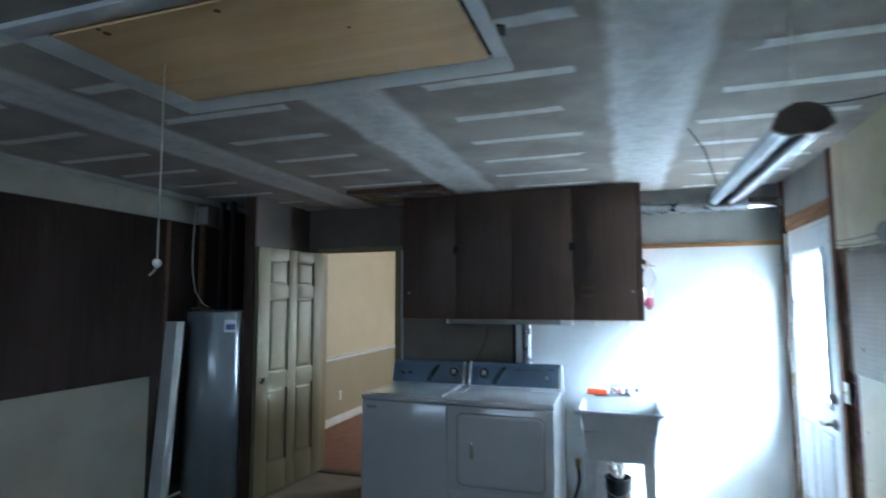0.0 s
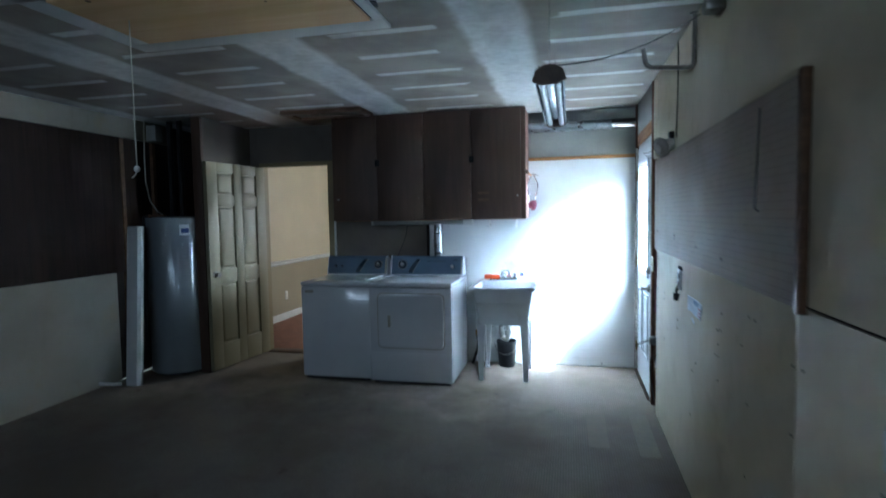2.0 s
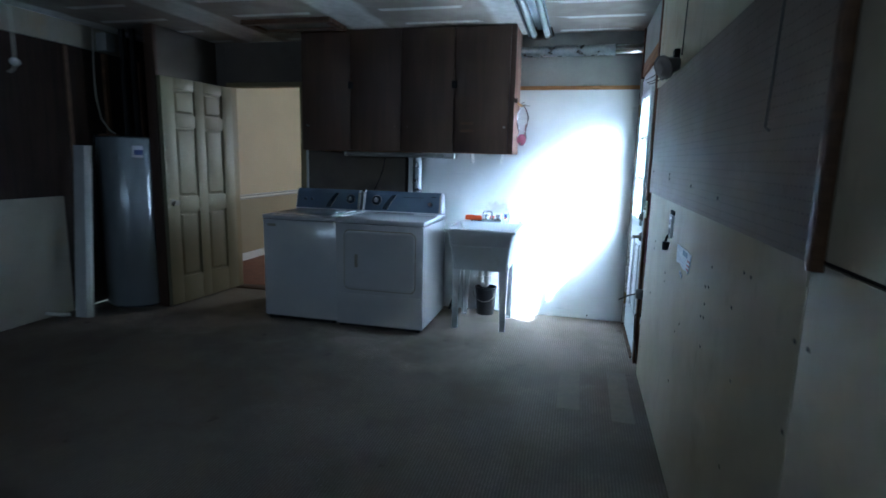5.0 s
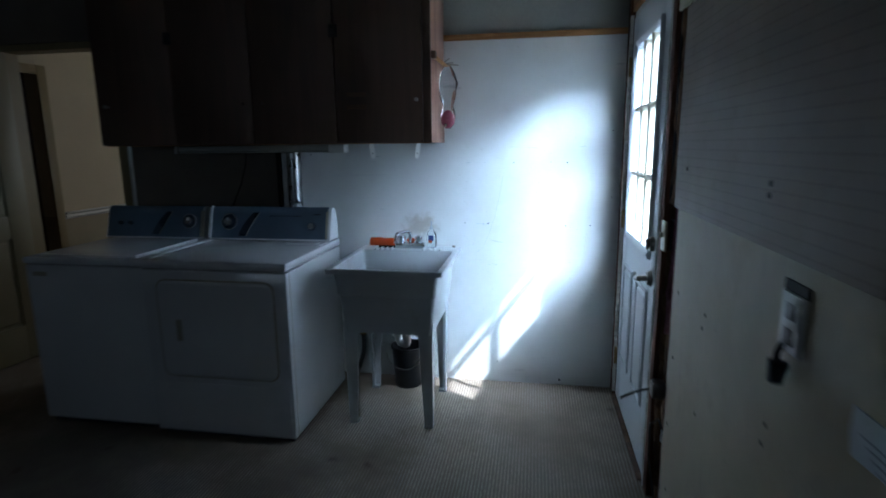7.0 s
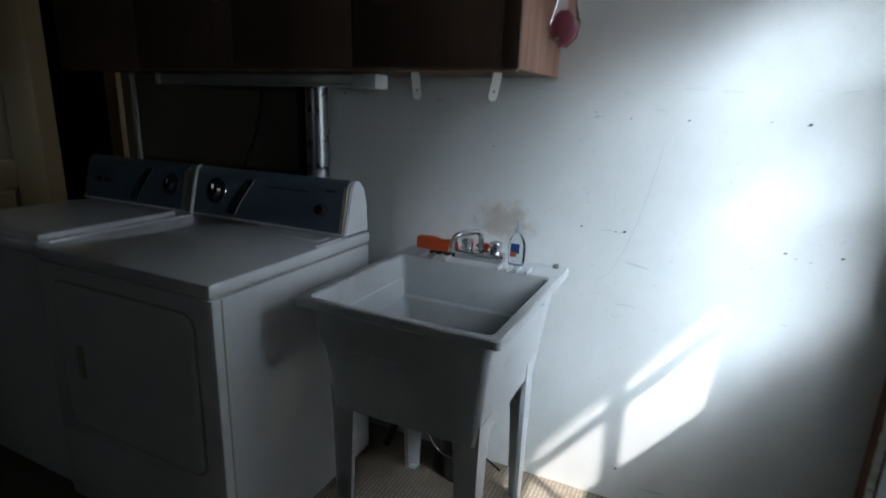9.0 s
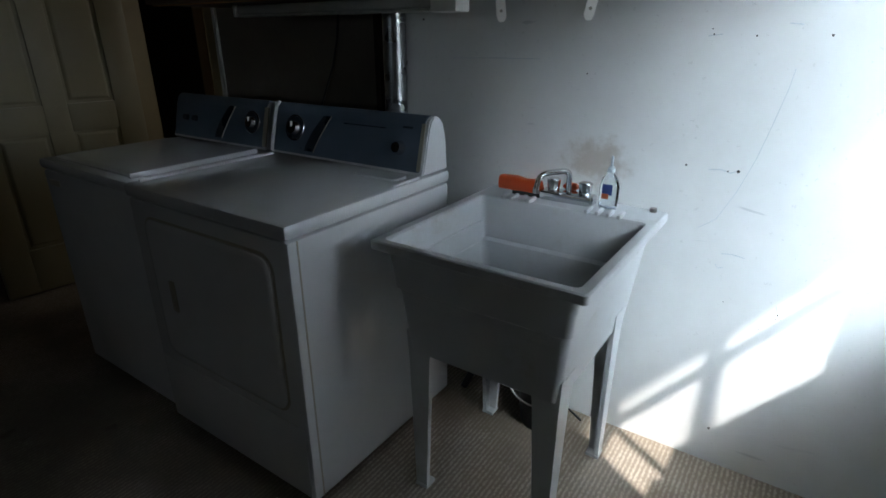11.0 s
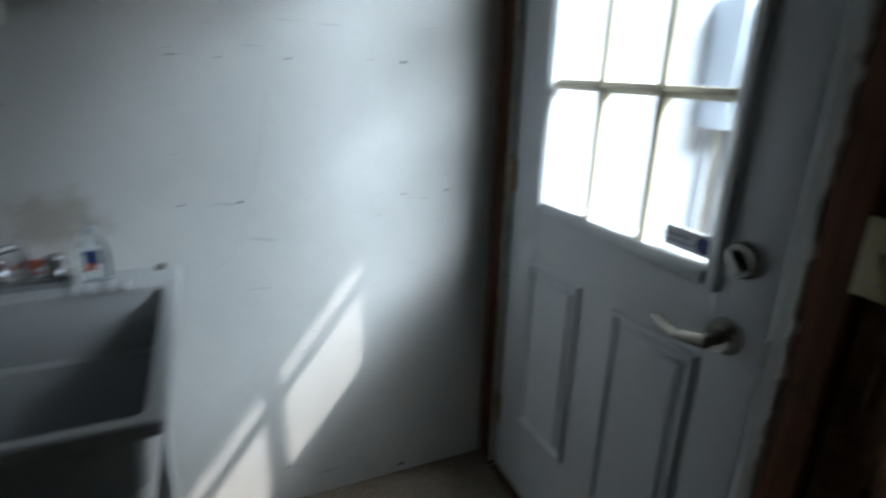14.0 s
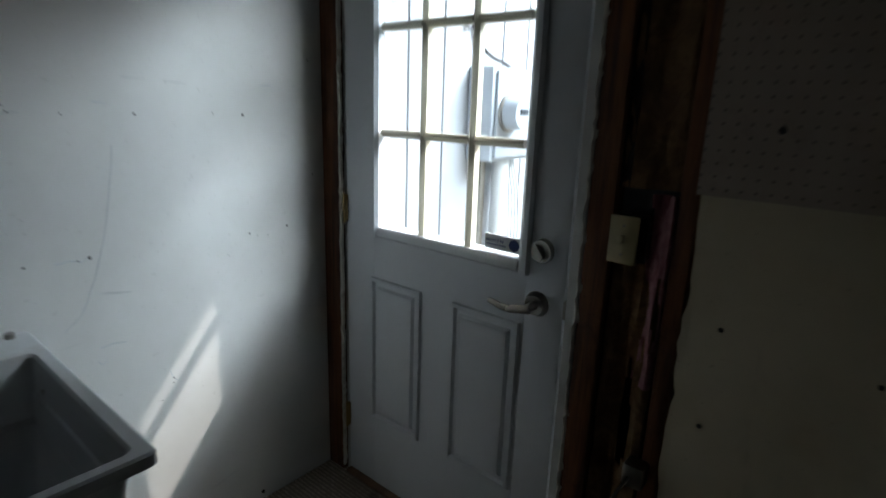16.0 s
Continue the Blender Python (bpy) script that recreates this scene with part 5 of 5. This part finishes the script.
shop = thing("shop_light", (0.62, 2.05, 2.07), "hanging fluorescent shop light, unlit, with brown ends", "light fixture")
sec = [(0.562, 2.022), (0.576, 2.066), (0.608, 2.082), (0.640, 2.082), (0.672, 2.066), (0.686, 2.022)]
part("hood", prism(sec + [(0.681, 2.022), (0.668, 2.062), (0.638, 2.077), (0.610, 2.077), (0.580, 2.062), (0.567, 2.022)], 1, 1.455, 2.590), REFLECTOR, shop, "white metal hood")
for y0, y1 in ((1.435, 1.455), (2.590, 2.605)):
    part("end_plate", prism([(0.553, 2.022), (0.568, 2.068), (0.605, 2.088), (0.643, 2.088), (0.680, 2.068), (0.695, 2.026), (0.66, 2.008), (0.590, 2.006)], 1, y0, y1, bevel=0.003), FIXTURE_END, shop, "brown end plate")
for x in (0.590, 0.658):
    t = part("lamp_tube", tube([(x, 1.47, 2.030), (x, 2.575, 2.030)], 0.015, 14), TUBE, shop, "unlit white tube")
    part("tube_cap", tube([(x, 1.457, 2.030), (x, 1.475, 2.030)], 0.0175, 14), STEEL, t)
    part("tube_cap", tube([(x, 2.57, 2.030), (x, 2.588, 2.030)], 0.0175, 14), STEEL, t)
part("ballast", box(0.608, 0.640, 1.50, 2.55, 2.046, 2.0765, 0.004), REFLECTOR, shop)
for y in (1.50, 2.52):
    part("hanger", tube([(0.624, y, 2.082), (0.624, y, 2.44)], 0.002, 6), STEEL, shop, "thin wire hanger")
shop.location.x -= 0.023
solid("lamp_cable", tube(sag((0.617, 1.46, 2.086), (1.285, 1.95, 2.40), 0.05), 0.003, 8), CABLE, "grey cable from the shop light to the wall", "cable", (0.64, 1.46, 2.13))
solid("lamp_cable", tube([(0.587, 2.585, 2.082), (0.55, 2.70, 2.30), (0.49, 2.76, 2.43)], 0.004, 8), CABLE, "thin cable up to the ceiling", "cable", (0.6, 2.64, 2.12))

# ---- things on the stained wall ----
pb = thing("pegboard", (1.285, 2.0, 1.205), "grey-brown pegboard panel fixed to the wall", "pegboard")
part("sheet", box(1.278, 1.2885, 0.745, 3.255, 1.205, 1.835, 0.001), PEGBOARD, pb)
part("end_strip", box(1.264, 1.2885, 0.708, 0.738, 1.195, 1.84, 0.003), FRAME_TAN, pb, "brown wooden end strip")
solid("hanging_wire", tube([(1.274, 1.06, 1.80), (1.272, 1.07, 1.65), (1.272, 1.09, 1.48), (1.274, 1.065, 1.47)], 0.003, 6), CABLE, "thin dark wire hung on the pegboard", "wire", (1.274, 1.06, 1.47))
hookbar = thing("pipe_bracket", (1.285, 2.04, 2.2), "bent steel tube bracket hanging from the ceiling", "bracket")
part("bar", tube(bent([(1.035, 1.97, 2.265), (1.05, 1.985, 2.178), (1.278, 2.04, 2.178), (1.282, 2.04, 2.439)], 0.035), 0.012, 12), STEEL, hookbar)
part("flange", tube([(1.282, 2.04, 2.43), (1.282, 2.04, 2.4395)], 0.025, 14), STEEL, hookbar)
sensor = thing("flood_sensor", (1.27, 2.60, 1.86), "round dark-grey speaker on a bracket with loose wires", "speaker")
part("cone", tube([(1.288, 2.60, 1.88), (1.25, 2.58, 1.868), (1.215, 2.56, 1.855), (1.21, 2.557, 1.853)], 0.028, 22, taper=0.058), GREY_PLASTIC, sensor)
part("rim", tube([(1.214, 2.56, 1.855), (1.208, 2.556, 1.852)], 0.060, 24), GREY_PLASTIC, sensor)
part("dome", tube([(1.209, 2.557, 1.853), (1.196, 2.55, 1.848), (1.188, 2.546, 1.846)], 0.054, 22, taper=0.03), GREY_PLASTIC, sensor)
part("mount", box(1.262, 1.289, 2.60, 2.66, 1.86, 1.95, 0.004), DARK_METAL, sensor)
part("screw", tube([(1.21, 2.55, 1.80), (1.205, 2.55, 1.79)], 0.006, 8), CHROME, sensor)
for dz, yy in ((0.0, 3.15), (0.03, 3.25), (-0.02, 3.05)):
    part("loose_wire", tube(sag((1.24, 2.62, 1.86 + dz), (1.20, yy, 1.86 + dz), 0.015), 0.0025, 6), CABLE, sensor)
solid("wall_cable", tube([(1.282, 2.50, 1.90), (1.280, 2.47, 2.05), (1.282, 2.46, 2.2), (1.282, 2.46, 2.43)], 0.003, 8), CABLE, "dark cable up the wall", "cable", (1.282, 2.46, 1.9))
junction = thing("ceiling_bracket", (1.2, 1.45, 2.40), "tangle of old metal brackets in the ceiling corner", "bracket")
part("plate", box(1.18, 1.27, 1.40, 1.50, 2.42, 2.4395, 0.004), DARK_METAL, junction)
for k in range(7):
    a = Vector((1.12 + 0.022 * k, 1.40 + 0.02 * ((k * 3) % 5), 2.43))
    part("strap", tube([a, a + Vector((0.02 * ((k * 2) % 3 - 1), 0.03, -0.05)), a + Vector((0.05 - 0.02 * (k % 3), 0.06 * (k % 2), -0.085 - 0.012 * (k % 3)))], 0.006, 8, taper=0.004), STEEL if k % 2 else DARK_METAL, junction)
part("arm", tube(bent([(1.16, 1.45, 2.40), (1.20, 1.50, 2.32), (1.27, 1.52, 2.30)], 0.02), 0.012, 10), STEEL, junction)
part("clamp", box(1.21, 1.28, 1.50, 1.58, 2.27, 2.32, 0.008), STEEL, junction)
part("spring", tube([(1.13 + 0.02 * math.cos(k), 1.33 - 0.004 * k, 2.41 + 0.02 * math.sin(k)) for k in range(24)], 0.004, 6), DARK_METAL, junction)

outlet = thing("wall_outlet", (1.288, 2.37, 1.04), "white double outlet with a black plug", "outlet")
part("plate", box(1.278, 1.2895, 2.335, 2.412, 1.035, 1.145, 0.003), WHITE_PLASTIC, outlet)
for z in (1.065, 1.112):
    part("socket", box(1.2755, 1.279, 2.355, 2.392, z - 0.015, z + 0.015, 0.003), GREY_PLASTIC, outlet)
part("box_gap", box(1.284, 1.2896, 2.325, 2.42, 1.145, 1.165), NAIL, outlet)
part("plug", tube([(1.270, 2.38, 1.012), (1.268, 2.38, 0.99), (1.267, 2.38, 0.972)], 0.018, 12, taper=0.014), BLACK, outlet, "small black plug")
part("plug_lead", tube([(1.283, 2.39, 1.05), (1.272, 2.392, 1.03), (1.268, 2.39, 1.0)], 0.006, 8), BLACK, outlet)
paper = solid("taped_notice", prism([(1.865, 1.030), (1.95, 1.036), (2.06, 1.034), (2.165, 1.032), (2.170, 0.99), (2.160, 0.956), (2.08, 0.962), (1.99, 0.950), (1.93, 0.957), (1.905, 0.948), (1.890, 0.956), (1.872, 0.985)], 0, 1.2862, 1.2893), NOTICE, "faded blue and red paper notice taped to the wall", "notice", (1.288, 2.02, 0.955))
part("blue_band", box(1.2852, 1.2861, 1.93, 2.03, 1.008, 1.030), NOTICE_BLUE, paper, "faded blue print")
for y0, y1, z in ((1.872, 1.925, 1.000), (1.880, 1.932, 0.983), (1.886, 1.938, 0.966)):
    part("red_stripe", box(1.2852, 1.2861, y0, y1, z - 0.005, z + 0.004), NOTICE_RED, paper, "faded red stripe")
for k in range(4):
    part("print_line", box(1.2852, 1.2861, 1.96 + 0.012 * k, 2.14 - 0.016 * k, 0.997 - 0.011 * k, 1.000 - 0.011 * k), METER_GREY, paper)
for y, z in ((2.06, 0.923), (2.03, 0.915)):
    part("torn_scrap", box(1.2865, 1.2893, y - 0.012, y + 0.010, z - 0.006, z + 0.008), PAPER, paper)
outlet_b = thing("wall_outlet", (1.288, 0.22, 1.02), "white outlet plate behind a plug-in unit", "outlet")
part("plate", box(1.281, 1.2895, 0.165, 0.235, 1.015, 1.135, 0.003), WHITE_PLASTIC, outlet_b)
part("socket", box(1.278, 1.282, 0.185, 0.218, 1.085, 1.115, 0.003), IVORY, outlet_b)
unit = thing("plug_in_unit", (1.25, 0.20, 0.985), "grey plug-in power adapter on the outlet", "adapter")
part("case", box(1.238, 1.280, 0.168, 0.246, 0.982, 1.083, 0.013, seg=3), GREY_PLASTIC, unit)
part("face_plate", box(1.2345, 1.2385, 0.180, 0.234, 0.996, 1.068, 0.002), METER_GREY, unit)
part("grille", box(1.2335, 1.235, 0.195, 0.215, 1.005, 1.03), BLACK, unit)

# two slightly paler strips on the carpet
for x0, x1, y0, y1 in ((0.795, 0.925, 2.56, 3.14), (1.095, 1.215, 2.48, 3.20)):
    structure("carpet_strip", box(x0, x1, y0, y1, 0.0, 0.003), plain("paler_carpet", srgb("776d60"), 0.95, var=0.15, scale=14, fine=300, bump=0.5) if x0 < 1 else bpy.data.materials["paler_carpet"], "slightly paler strip of carpet", "carpet patch")
solid("ceiling_hook", tube(bent([(0.62, 1.25, 2.44), (0.62, 1.25, 2.41), (0.64, 1.25, 2.40), (0.645, 1.25, 2.415)], 0.008), 0.003, 8), STEEL, "small steel hook in the ceiling", "hook", (0.62, 1.25, 2.44))
